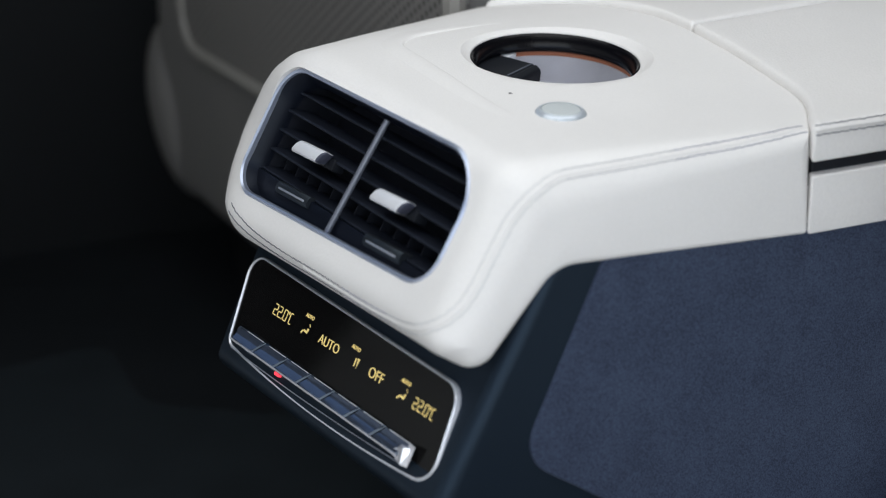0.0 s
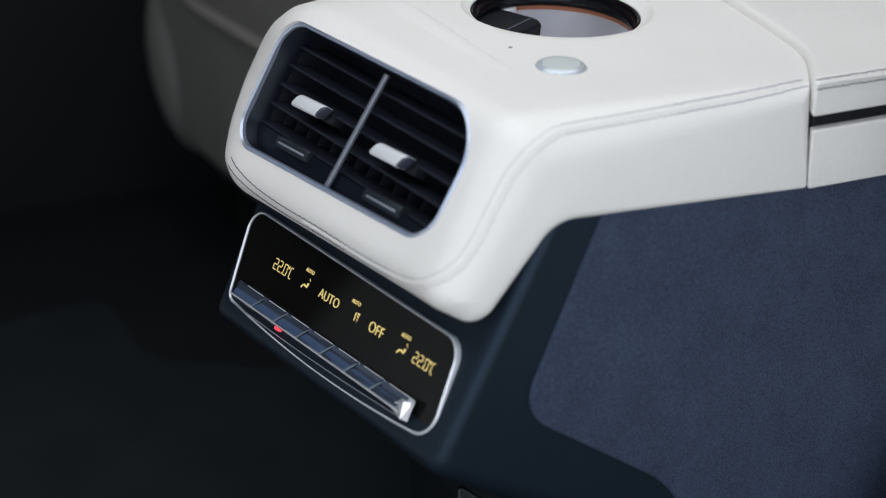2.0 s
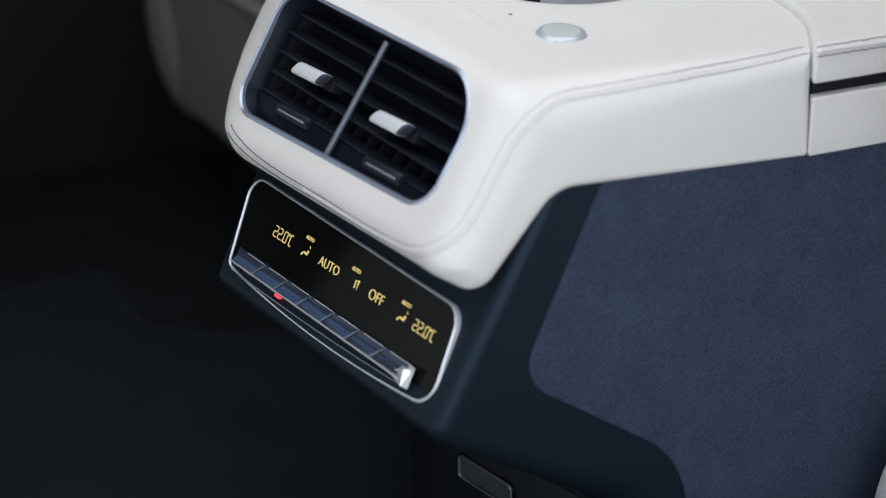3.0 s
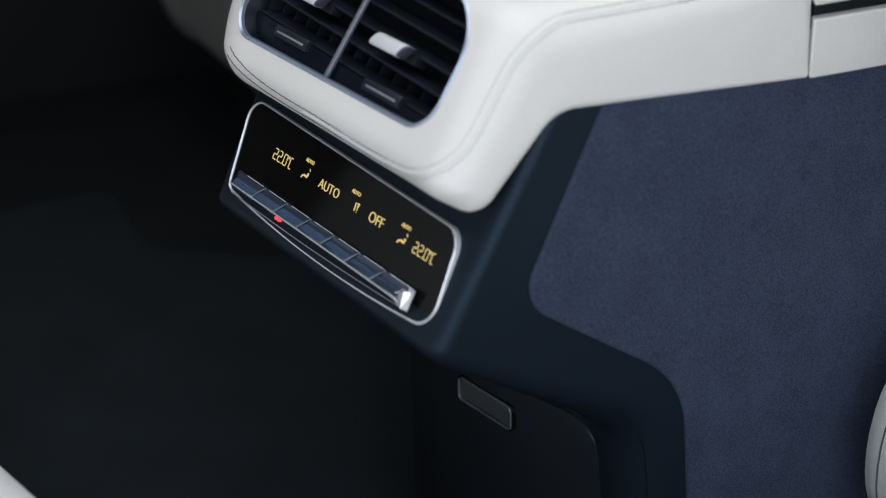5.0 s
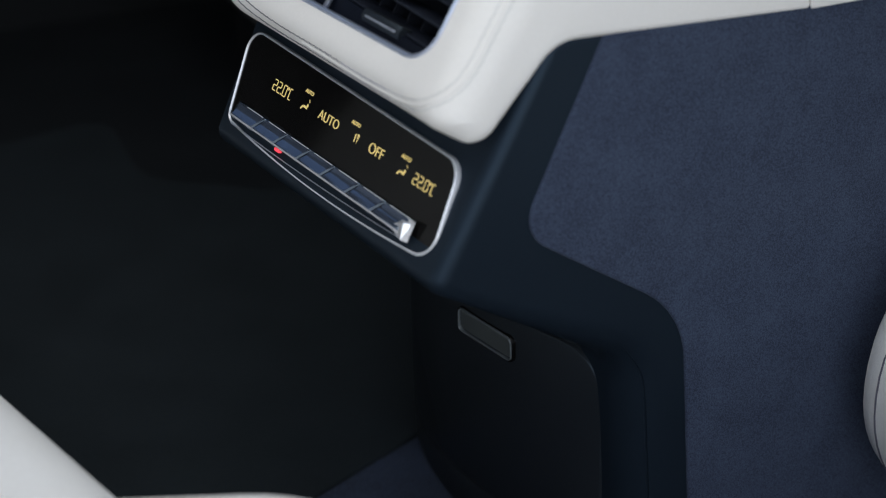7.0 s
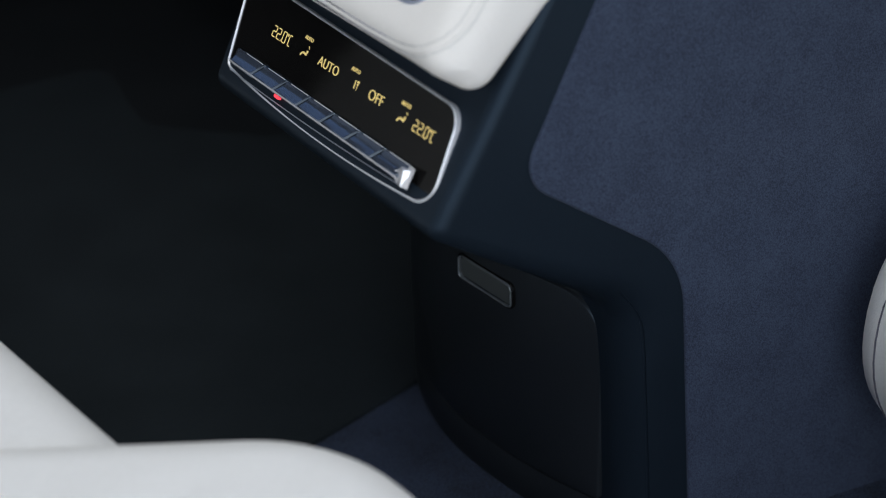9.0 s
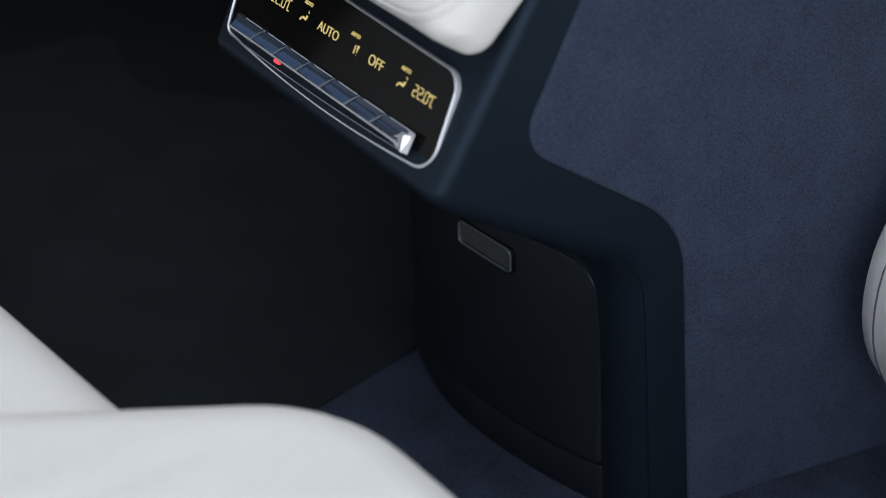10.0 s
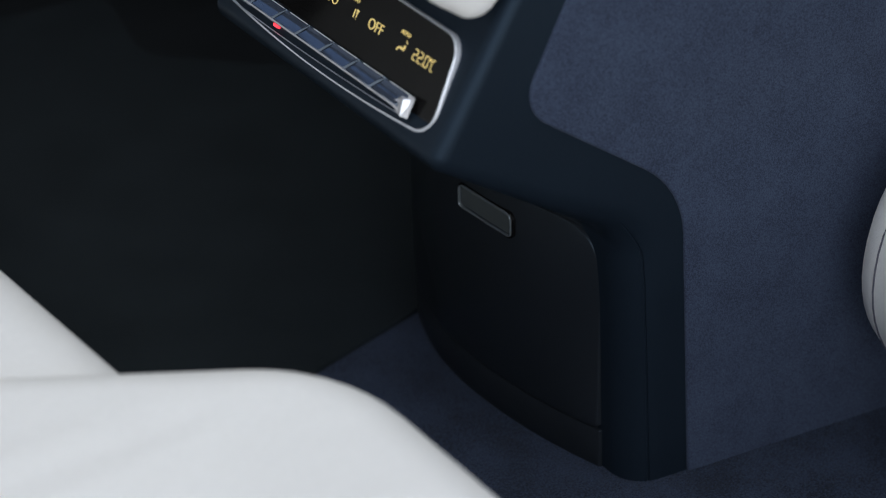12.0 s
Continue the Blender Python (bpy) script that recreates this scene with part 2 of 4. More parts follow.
def across(corners, place, s0=0.0, s1=1.0, steps=7, middle=10, step=0.006, far=None):
    """Extrudes a side outline (u, z) across the console, its rims rounded edge by edge."""
    bm = bmesh.new()
    rings = []
    _, _, counts = offset_outline(corners, 0, None, 8, step)
    turns = [i / steps * math.pi / 2 for i in range(steps + 1)]
    far = [(*c[:2], *r) for c, r in zip(corners, far)] if far else corners
    for a in turns:
        pts, rims, _ = offset_outline(corners, 1 - math.sin(a), counts)
        rings.append([place(u, s0 + r * (1 - math.cos(a)) / 0.266, z) for (u, z), r in zip(pts, rims)])
    _, rims, _ = offset_outline(corners, 0, counts)
    _, ends, _ = offset_outline(far, 0, counts)
    for j in range(1, middle):
        pts, _, _ = offset_outline([tuple(a + (b - a) * j / middle for a, b in zip(c, f)) for c, f in zip(corners, far)], 0, counts)
        rings.append([place(u, s0 + r / 0.266 + (s1 - s0 - (r + e) / 0.266) * j / middle, z) for (u, z), r, e in zip(pts, rims, ends)])
    for a in turns[::-1]:
        pts, rims, _ = offset_outline(far, 1 - math.sin(a), counts)
        rings.append([place(u, s1 - r * (1 - math.cos(a)) / 0.266, z) for (u, z), r in zip(pts, rims)])
    loft(bm, rings)
    return bm


def frame_of(centre, normal):
    """A local frame on a sloping rear face: x to the side of the open door, y up the face, z out of it."""
    z = Vector(normal).normalized()
    x = Vector((SN, -CS, 0))
    y = z.cross(x).normalized()
    m = Matrix((x, y, z)).transposed().to_4x4()
    m.translation = centre
    return m


def rounded_rect(w, h, r, n=7):
    return fillet([(-w / 2, -h / 2, r), (w / 2, -h / 2, r), (w / 2, h / 2, r), (-w / 2, h / 2, r)], n)


def slab(bm, m, outline, z0, z1, edge=0.0, steps=3):
    """A flat plate in the frame m, its upper rim rounded by edge."""
    rings = [[m @ Vector((x, y, z0)) for x, y in outline]]
    if edge:
        for i in range(steps + 1):
            a = i / steps * math.pi / 2
            rings.append([m @ Vector((x, y, z1 - edge * (1 - math.sin(a)))) for x, y in inset(outline, edge * (1 - math.cos(a)) + 1e-7)])
        rings.append([m @ Vector((x, y, z1)) for x, y in inset(outline, edge * 2.2)])
    else:
        rings.append([m @ Vector((x, y, z1)) for x, y in outline])
    loft(bm, rings)
    return bm


def band(bm, m, outer, inner, z0, z1, lip=0.0):
    """A closed frame between two outlines of equal count."""
    k = len(outer)
    rows = [[(x, y, z0) for x, y in outer], [(x, y, z1 - lip) for x, y in outer]]
    mid = [((a[0] + b[0]) / 2, (a[1] + b[1]) / 2) for a, b in zip(outer, inner)]
    rows += [[(x, y, z1) for x, y in mid], [(x, y, z1 - lip) for x, y in inner], [(x, y, z0) for x, y in inner]]
    vs = [[bm.verts.new(m @ Vector(p)) for p in row] for row in rows]
    for a, b in zip(vs, vs[1:] + vs[:1]):
        for i in range(k):
            j = (i + 1) % k
            bm.faces.new((a[i], a[j], b[j], b[i]))
    return bm


def box(bm, m, x0, x1, y0, y1, z0, z1, edge=0.0):
    made = bmesh.ops.create_cube(bm, size=1)["verts"]
    for v in made:
        v.co = Vector((x0 + (v.co.x + 0.5) * (x1 - x0), y0 + (v.co.y + 0.5) * (y1 - y0), z0 + (v.co.z + 0.5) * (z1 - z0)))
    if edge:
        edges = list({e for v in made for e in v.link_edges})
        made = bmesh.ops.bevel(bm, geom=edges, offset=edge, segments=2, affect="EDGES", profile=0.6)["verts"] + [v for v in made if v.is_valid]
    for v in set(made):
        v.co = m @ v.co
    return bm


def lathe(bm, m, profile, n=64, cap=False):
    rings = [[m @ Vector((r * math.cos(2 * math.pi * i / n), r * math.sin(2 * math.pi * i / n), z)) for i in range(n)] for r, z in profile]
    loft(bm, rings, (cap, cap))
    return bm


def tube(bm, points, r, sides=6, closed=False):
    """A thin round cord along points."""
    rings, k = [], len(points)
    for i, p in enumerate(points):
        a, b = points[max(i - 1, 0)], points[min(i + 1, k - 1)]
        d = (b - a).normalized()
        x = d.orthogonal().normalized() if abs(d.z) > 0.95 else d.cross(Vector((0, 0, 1))).normalized()
        y = d.cross(x)
        rings.append([p + (x * math.cos(2 * math.pi * j / sides) + y * math.sin(2 * math.pi * j / sides)) * r for j in range(sides)])
    loft(bm, rings)
    return bm


def cut(ob, *cutters):
    """Cuts openings for good, and removes the cutters."""
    for bm in cutters:
        bmesh.ops.recalc_face_normals(bm, faces=bm.faces[:])
        me = bpy.data.meshes.new("cutter")
        bm.to_mesh(me)
        bm.free()
        c = new("cutter", me)
        mod = ob.modifiers.new("opening", "BOOLEAN")
        mod.operation, mod.solver, mod.object = "DIFFERENCE", "EXACT", c
        bpy.context.view_layer.update()
        done = bpy.data.meshes.new_from_object(ob.evaluated_get(bpy.context.evaluated_depsgraph_get()))
        ob.modifiers.clear()
        ob.data = done
        bpy.data.objects.remove(c)
        done.shade_smooth()
        done.set_sharp_from_angle(angle=radians(35))
    return ob


# ---- cabin: floor, shell ----
def plain(name, x0, x1, y0, y1, z0, z1, mat, label, category):
    ob = part(name, box(bmesh.new(), Matrix(), x0, x1, y0, y1, z0, z1), mat)
    return tagged(ob, label, category, kind="structure")


def floor_sheet():
    bm = bmesh.new()
    xs, ys = np.linspace(-0.75, 1.2, 60), np.linspace(-0.62, 1.1, 52)
    grid = [[bm.verts.new((x, y, 0.0006 * noise.noise((x * 9, y * 9, 3)) + FLOOR - (0.0015 if y < 0.3 else 0))) for y in ys] for x in xs]
    for i in range(len(xs) - 1):
        for j in range(len(ys) - 1):
            bm.faces.new((grid[i][j], grid[i + 1][j], grid[i + 1][j + 1], grid[i][j + 1]))
    return tagged(part("floor", bm, CARPET), "navy blue carpet of the car's footwell", "floor", kind="structure")


floor_sheet()
plain("sill_trim", -0.74, 1.19, 0.58, 1.10, -0.03, FLOOR + 0.0011, SILL, "black plastic trim along the far door sill", "trim")
plain("wall_far", -0.9, 1.3, 1.10, 1.14, -0.05, 0.74, CABIN, "dark inner side of the closed door across", "wall")
plain("wall_far_header", -0.9, 1.3, 1.10, 1.14, 1.06, 1.15, CABIN, "dark roof rail over the far window", "wall")
plain("wall_far_pillar", -0.9, -0.76, 1.10, 1.14, 0.74, 1.06, CABIN, "dark pillar beside the far window", "wall")
plain("wall_far_pillar", 0.86, 1.3, 1.10, 1.14, 0.74, 1.06, CABIN, "dark pillar beside the far window", "wall")
pane = plain("window_1", -0.76, 0.86, 1.117, 1.122, 0.74, 1.06, GLASS, "clear side window of the far door", "window")
pane.visible_shadow = False
plain("wall_front", 1.2, 1.24, -0.7, 1.1, -0.05, 1.15, CABIN, "dark front end of the cabin", "wall")
plain("wall_rear", -0.94, -0.9, -0.7, 1.1, -0.05, 1.15, CABIN, "dark rear end of the cabin", "wall")
plain("wall_sill", -0.9, 1.3, -0.66, -0.60, -0.05, 0.02, CABIN, "dark door sill of the car", "wall")
plain("ceiling", -0.94, 1.24, -0.62, 1.14, 1.15, 1.18, CABIN, "dark headlining round the glass roof", "ceiling")


def floor_mat():
    bm = bmesh.new()
    outline = fillet([(0.02, 0.178, 0.02), (0.30, 0.292, 0.03), (0.30, 0.580, 0.02), (0.178, 0.618, 0.03), (0.091, 0.685, 0.05), (0.102, 0.828, 0.024), (-0.018, 0.808, 0.05), (-0.45, 0.80, 0.03), (-0.45, 0.1, 0.05)], 6)
    slab(bm, Matrix(), outline, FLOOR - 0.004, FLOOR + 0.0020, 0.0009)
    return tagged(part("floor_mat", bm, MAT), "black carpet floor mat lying in the footwell", "floor mat")


floor_mat()


# ---- rear console ----
def body_point(u, s, z):
    """The base draws in on the side away from the open door."""
    w = min(max((0.215 - z) / 0.03, 0), 1)
    return con(u, lateral(u, s) - 0.034 * w * w * (3 - 2 * w) * max(0.0, 2 * s - 1), z)


console = thing("rear_console", "navy blue rear centre console with white leather cover, standing on carpet", "car console", con(0.2, 0.113, 0))
BODY = [(0.62, -0.03, 0.001, 0.004), (0.62, 0.368, 0.001, 0.004), (0.0925, 0.368, 0.012, 0.007), (0.0285, 0.2460, 0.008, 0.008),
        (0.1437, 0.1732, 0.026, 0.022), (0.1566, -0.0235, 0.001, 0.018)]
body = part("body", across(BODY, body_point, middle=6, step=0.012), TRIM, console, "navy soft-touch plastic body")


def top_rise(y):
    slope = math.tan(radians(4.0))
    return slope * y if y < 0.17 else slope * (0.17 + (y - 0.17) - (y - 0.17) ** 2 / 0.09)


FRONT_S = (0.0, 0.041, 0.094, 0.124, 0.166, 0.207, 0.304, 0.421, 0.565, 0.70, 0.85, 0.95, 1.0)
FRONT_U = (0.236, 0.2459, 0.2581, 0.2638, 0.2692, 0.2731, 0.2811, 0.2902, 0.2980, 0.3010, 0.290, 0.264, 0.236)


def cover_point(u, s, z):
    """The cover's front edge runs aslant and turns back in a tight curve at the sides."""
    front = sum(float(np.interp(s + k, FRONT_S, FRONT_U)) for k in (-0.02, 0.0, 0.02)) / 3
    if u > 0.14:
        u = 0.14 + (u - 0.14) * (front - 0.14) / 0.0965
    far = min(max((s - 0.8) / 0.2, 0), 1)
    s += 0.108 * far * far * max(0.0, 1 - ((z - 0.374) / 0.045) ** 2)
    p = con(u, lateral(u, s), z)
    w = min(max((z - 0.375) / 0.037, 0), 1)
    p.z += top_rise(p.y) * w * w * (3 - 2 * w)
    return p


COVER = [(0.0735, 0.4130, 0.018, 0.024), (0.0300, 0.3305, 0.012, 0.018), (0.0560, 0.3165, 0.012, 0.008), (0.0935, 0.3640, 0.022, 0.005),
         (0.2363, 0.3587, 0.002, 0.002), (0.2365, 0.4125, 0.0026, 0.009)]
cover = part("cover", across(COVER, cover_point, s0=-0.012, s1=1.042, middle=28, step=0.005,
                              far=((0.03, 0.054), (0.034, 0.042), (0.012, 0.018), (0.022, 0.008), (0.003, 0.002), (0.004, 0.020))), LEATHER, console, "white grained leather cover with stitched edges")

VENT = frame_of((0.0437, 0.125, 0.3845), (-0.8836, -0.1050, 0.4562))
VENT_W = 0.192
VENT_EDGE = [(-0.0920, 0.0391, 0.022), (0.1057, 0.0322, 0.029), (0.0984, -0.0366, 0.021), (-0.1005, -0.0381, 0.018)]
RIM = fillet(VENT_EDGE, 9)
TOPN = Vector((0, -math.sin(radians(4)), math.cos(radians(4))))
RIMN = Vector((0, -math.sin(radians(5.3)), math.cos(radians(5.3))))
CUP = Matrix.Translation((0.1825, 0.1555, 0.4251)) @ RIMN.to_track_quat("Z", "Y").to_matrix().to_4x4()
CUP_R = 0.0466
cut(cover, slab(bmesh.new(), VENT, RIM, -0.05, 0.03),
    lathe(bmesh.new(), CUP, [(0.0640, 0.0050), (0.0578, 0.0012), (0.0556, 0.0002), (0.0538, -0.0010), (0.0520, -0.0024), (0.0503, -0.0037), (0.0487, -0.0047), (CUP_R + 0.0006, -0.0054), (CUP_R, -0.0068), (CUP_R, -0.07)], 72, True))
cut(body, slab(bmesh.new(), VENT, inset(RIM, -0.002), -0.06, 0.03),
    lathe(bmesh.new(), CUP, [(CUP_R + 0.002, 0.02), (CUP_R + 0.002, -0.09)], 48, True))


# ---- air vent in the cover ----
vent = thing("air_vent", "twin rear air vent with dark slats and satin silver tabs", "air vent", VENT.translation)
part("bezel", band(bmesh.new(), VENT, RIM, inset(RIM, 0.0022), -0.006, 0.0010, 0.0010), STEEL_BLUE, vent, "thin blue-tinted chrome bezel")


def vent_ring(share):
    """The opening drawn in by a share of the funnel's width, which differs from side to side."""
    moves = ((0.0055, -0.0060), (-0.0050, -0.0060), (-0.0050, 0.0030), (0.0055, 0.0030))
    return fillet([(x + a * share, y + b * share, r) for (x, y, r), (a, b) in zip(VENT_EDGE, moves)], 9)


def vent_shell(steps, closed):
    bm = bmesh.new()
    loft(bm, [[VENT @ Vector((x, y, z)) for x, y in vent_ring(k)] for k, z in steps], (False, closed))
    return bm


part("funnel", vent_shell(((0.16, -0.0004), (0.30, -0.0016), (0.55, -0.0042), (0.80, -0.0074), (0.95, -0.0108), (1.0, -0.0135)), False), FUNNEL, vent, "dark blue satin funnel round the slats")
part("housing", vent_shell(((0.97, -0.0125), (1.02, -0.0140), (1.06, -0.042)), True), HOUSING, vent, "black duct behind the slats")
LEVEL = VENT @ pose(0, 0, 0, 0, 0, -2.6)


def slat(bm, x0, x1, y, z0, depth, thick, tilt):
    m = LEVEL @ Matrix.Translation((0, y, z0)) @ pose(0, 0, 0, tilt)
    outline = fillet([(-depth, -thick / 2, thick * 0.4), (0, -thick / 2, thick * 0.45), (0, thick / 2, thick * 0.45), (-depth, thick / 2, thick * 0.4)], 3)
    loft(bm, [[m @ Vector((x, b, a)) for a, b in outline] for x in (x0, x1)])
    return bm


HALF = VENT_W / 2 - 0.0030
for i in range(5):
    part("slat", slat(bmesh.new(), -HALF - 0.0042, HALF, 0.0212 - 0.0117 * i, -0.0095, 0.014, 0.0017, 14), SLAT, vent)
for i in range(14):
    x = -HALF + 2 * HALF * (i + 0.5) / 14
    part("vane", box(bmesh.new(), LEVEL, x - 0.0006, x + 0.0006, -0.0290, -0.0160, -0.034, -0.0195, 0.0003), HOUSING, vent)
part("lower_panel", box(bmesh.new(), LEVEL, -HALF, HALF, -0.0390, -0.0262, -0.030, -0.0076, 0.0010), FUNNEL, vent)
bar = [VENT @ Vector((0.0091 - 0.0125 * k / 12, 0.0305 - 0.0662 * k / 12, -0.0050)) for k in range(13)]
part("divider", tube(bmesh.new(), bar, 0.0017, 10), GREY_BAR, vent, "grey satin divider bar")


def tab(x, y):
    """A silver sliding tab with a rounded face, slanted at its ends, on a dark stem."""
    bm = bmesh.new()
    m = VENT @ Matrix.Translation((x, y, 0))
    outline = [(-0.0040 + 0.0036 * abs(math.cos(a)) ** 0.6, 0.0039 * math.copysign(abs(math.sin(a)) ** 0.75, a)) for a in (math.pi * (k / 12 - 0.5) for k in range(13))] + [(-0.0080, 0.0034), (-0.0080, -0.0034)]
    rings = []
    for share, x1 in ((0.78, -0.0146), (0.90, -0.0143), (0.97, -0.0138), (1.0, -0.0130), (1.0, 0.0104), (0.97, 0.0110), (0.93, 0.0112)):
        rings.append([m @ Vector((x1 + 0.75 * b * share, b * share, -0.004 + (a + 0.004) * share)) for a, b in outline])
    loft(bm, rings)
    knob = part("tab", bm, SILVER, vent, "satin silver sliding tab", 60)
    bm = bmesh.new()
    loft(bm, [[m @ Vector((x1 + 0.75 * b * share, b * share, -0.004 + (a + 0.004) * share)) for a, b in outline] for share, x1 in ((0.90, 0.0108), (0.92, 0.0114), (0.86, 0.0122), (0.70, 0.0127))])
    part("tab_end", bm, TAB_END, knob, "smoked grey end of the tab", 60)
    part("stem", box(bmesh.new(), m, -0.0150, 0.0165, -0.0045, 0.0020, -0.016, -0.0085, 0.0008), BLACK, knob)


def wheel(x, y):
    """A dark barrel of which a segment shows, with a fine line along its crown."""
    m = VENT @ Matrix.Translation((x, y, -0.0066))
    arc = [(0.0034 * math.sin(a), 0.0016 * math.cos(a)) for a in (math.pi * (k / 10 - 0.5) for k in range(11))] + [(0.0034, -0.006), (-0.0034, -0.006)]
    bm = bmesh.new()
    loft(bm, [[m @ Vector((x1, a * k, b * k if b > 0 else b)) for a, b in arc] for x1, k in ((-0.0172, 0.86), (-0.0166, 1.0), (0.0166, 1.0), (0.0172, 0.86))])
    w = part("thumbwheel", bm, DARK, vent, "dark satin thumbwheel with a silver line")
    part("line", box(bmesh.new(), m, -0.0138, 0.0142, -0.0009, 0.0003, 0.0006, 0.0019, 0.0004), LINE, w, "silver marking line")


for at in ((-0.0425, -0.0014), (0.0415, -0.0056)):
    tab(*at)
for at in ((-0.0485, -0.0262), (0.0452, -0.0288)):
    wheel(*at)


# ---- climate panel ----
PANEL = frame_of((0.0317, 0.1169, 0.2786), (-0.906, -0.1077, 0.4094))
climate = thing("climate_panel", "glossy black climate panel with amber display and chrome frame", "control panel", PANEL.translation)
EDGE = dense(fillet([(-0.1130, 0.0309, 0.0120), (-0.1072, -0.0236, 0.0060), (0.1062, -0.0242, 0.0135), (0.1030, 0.0268, 0.0125)], 8), 0.006)


def sag(x):
    """How far the lower edge hangs below the straight line between its corners."""
    k = min(max((x + 0.110) / 0.217, 0), 1)
    return 0.0056 * 4 * k * (1 - k)


EDGE = [(x, y - sag(x) * min(max(-y - 0.012, 0) / 0.010, 1)) for x, y in EDGE]
INSIDE = [(x - 0.0004 * min(max((x - 0.080) / 0.020, 0), 1), y + 0.0006 * min(max((-0.016 - y) / 0.006, 0), 1)) for x, y in inset(EDGE, 0.0011)]
part("chrome_frame", band(bmesh.new(), PANEL, EDGE, INSIDE, -0.004, 0.0018, 0.0007), CHROME, climate, "satin chrome frame")
part("glass", slab(bmesh.new(), PANEL, inset(EDGE, 0.0009), -0.004, 0.0008, 0.0004), GLOSS, climate, "glossy black display glass")
SIGNS = PANEL @ Matrix.Translation((-0.0010, 0.0005, 0))


def strokes(name, segments, x, y, size, slant, thick=0.0011):
    """A lit sign made of straight bars, in units of its height."""
    bm = bmesh.new()
    for x0, y0, x1, y1, *own in segments:
        wide = own[0] if own else thick
        a, b = Vector(((x0 + slant * y0) * size, y0 * size)), Vector(((x1 + slant * y1) * size, y1 * size))
        d = (b - a).normalized() * wide * 0.35
        n = Vector((-d.y, d.x)).normalized() * wide / 2
        ring = [a + d + n, a + d - n, b - d - n, b - d + n]
        loft(bm, [[SIGNS @ Vector((x + p.x, y + p.y, z)) for p in ring] for z in (0.0006, 0.0010)])
    return part(name, bm, AMBER, climate, "amber lit sign")


DIGIT = {"a": (0, 1, 0.55, 1), "b": (0.55, 0.5, 0.55, 1), "c": (0.55, 0, 0.55, 0.5), "d": (0, 0, 0.55, 0), "e": (0, 0, 0, 0.5),
         "f": (0, 0.5, 0, 1), "g": (0, 0.5, 0.55, 0.5)}


def temperature(x, y, size):
    segs = []
    for at, which in ((0, "abged"), (0.80, "abged"), (1.80, "abcdef")):
        segs += [tuple(v + (at if i % 2 == 0 else 0) for i, v in enumerate(DIGIT[k])) for k in which]
    segs += [(1.50, 0.0, 1.66, 0.0), (1.50, 0.07, 1.66, 0.07)]
    segs += [(2.52, 0.78, 2.68, 0.78), (2.52, 1.0, 2.68, 1.0), (2.52, 0.78, 2.52, 1.0), (2.68, 0.78, 2.68, 1.0)]
    segs += [(2.90, 1.0, 3.32, 1.0), (2.90, 0.0, 2.90, 1.0), (2.90, 0.0, 3.32, 0.0)]
    strokes("temperature_sign", segs, x - 1.66 * size, y - size / 2, size, 0.06, 0.00058)


def word(text, x, y, size, bold=0.0):
    curve = bpy.data.curves.new("lettering", "FONT")
    curve.body, curve.size, curve.align_x, curve.align_y = text, size, "CENTER", "CENTER"
    curve.extrude, curve.offset = 0.0002, bold
    made = new("lettering", curve)
    bpy.context.view_layer.update()
    me = bpy.data.meshes.new_from_object(made.evaluated_get(bpy.context.evaluated_depsgraph_get()))
    bpy.data.objects.remove(made)
    me.transform(SIGNS @ Matrix.Translation((x, y, 0.0010)))
    me.materials.clear()
    me.materials.append(AMBER)
    ob = new("lettering", me)
    ob.parent = climate
    ob.matrix_parent_inverse = climate.matrix_basis.inverted()
    return tagged(ob, "amber lit word")


def seat_icon(x, y):
    """A seated figure from the side."""
    strokes("seat_sign", [(0.0, 4.1, 0.7, 4.6, 0.0018), (-0.3, 2.9, -0.2, 0.4, 0.0014), (0.3, 0.1, -4.4, 0.5, 0.0012), (-4.3, 0.6, -6.3, -1.9, 0.0010)], x, y, 0.001, 0.0)


def fan_icon(x, y):
    """An upright bar beside a row of bars that grow towards the top."""
    strokes("airflow_sign", [(-1.9, -2.6, -1.9, 2.4, 0.0008)] + [(0.6 - w, h, 0.6 + w, h, 0.0011) for w, h in ((0.4, -2.2), (0.7, -0.8), (1.0, 0.6), (1.4, 2.0))], x, y, 0.001, 0.0)


temperature(-0.0628, 0.0084, 0.0060)
temperature(0.0816, 0.0072, 0.0055)
word("AUTO", -0.0118, 0.0082, 0.0075, -0.00008)
word("OFF", 0.0364, 0.0079, 0.0081, -0.00008)
for x, y in ((-0.0367, 0.0154), (0.0125, 0.0146), (0.0618, 0.0137)):
    word("AUTO", x, y, 0.0030)
for x, y in ((-0.0345, 0.0068), (0.0644, 0.0058)):
    seat_icon(x, y)
fan_icon(0.0172, 0.0080)

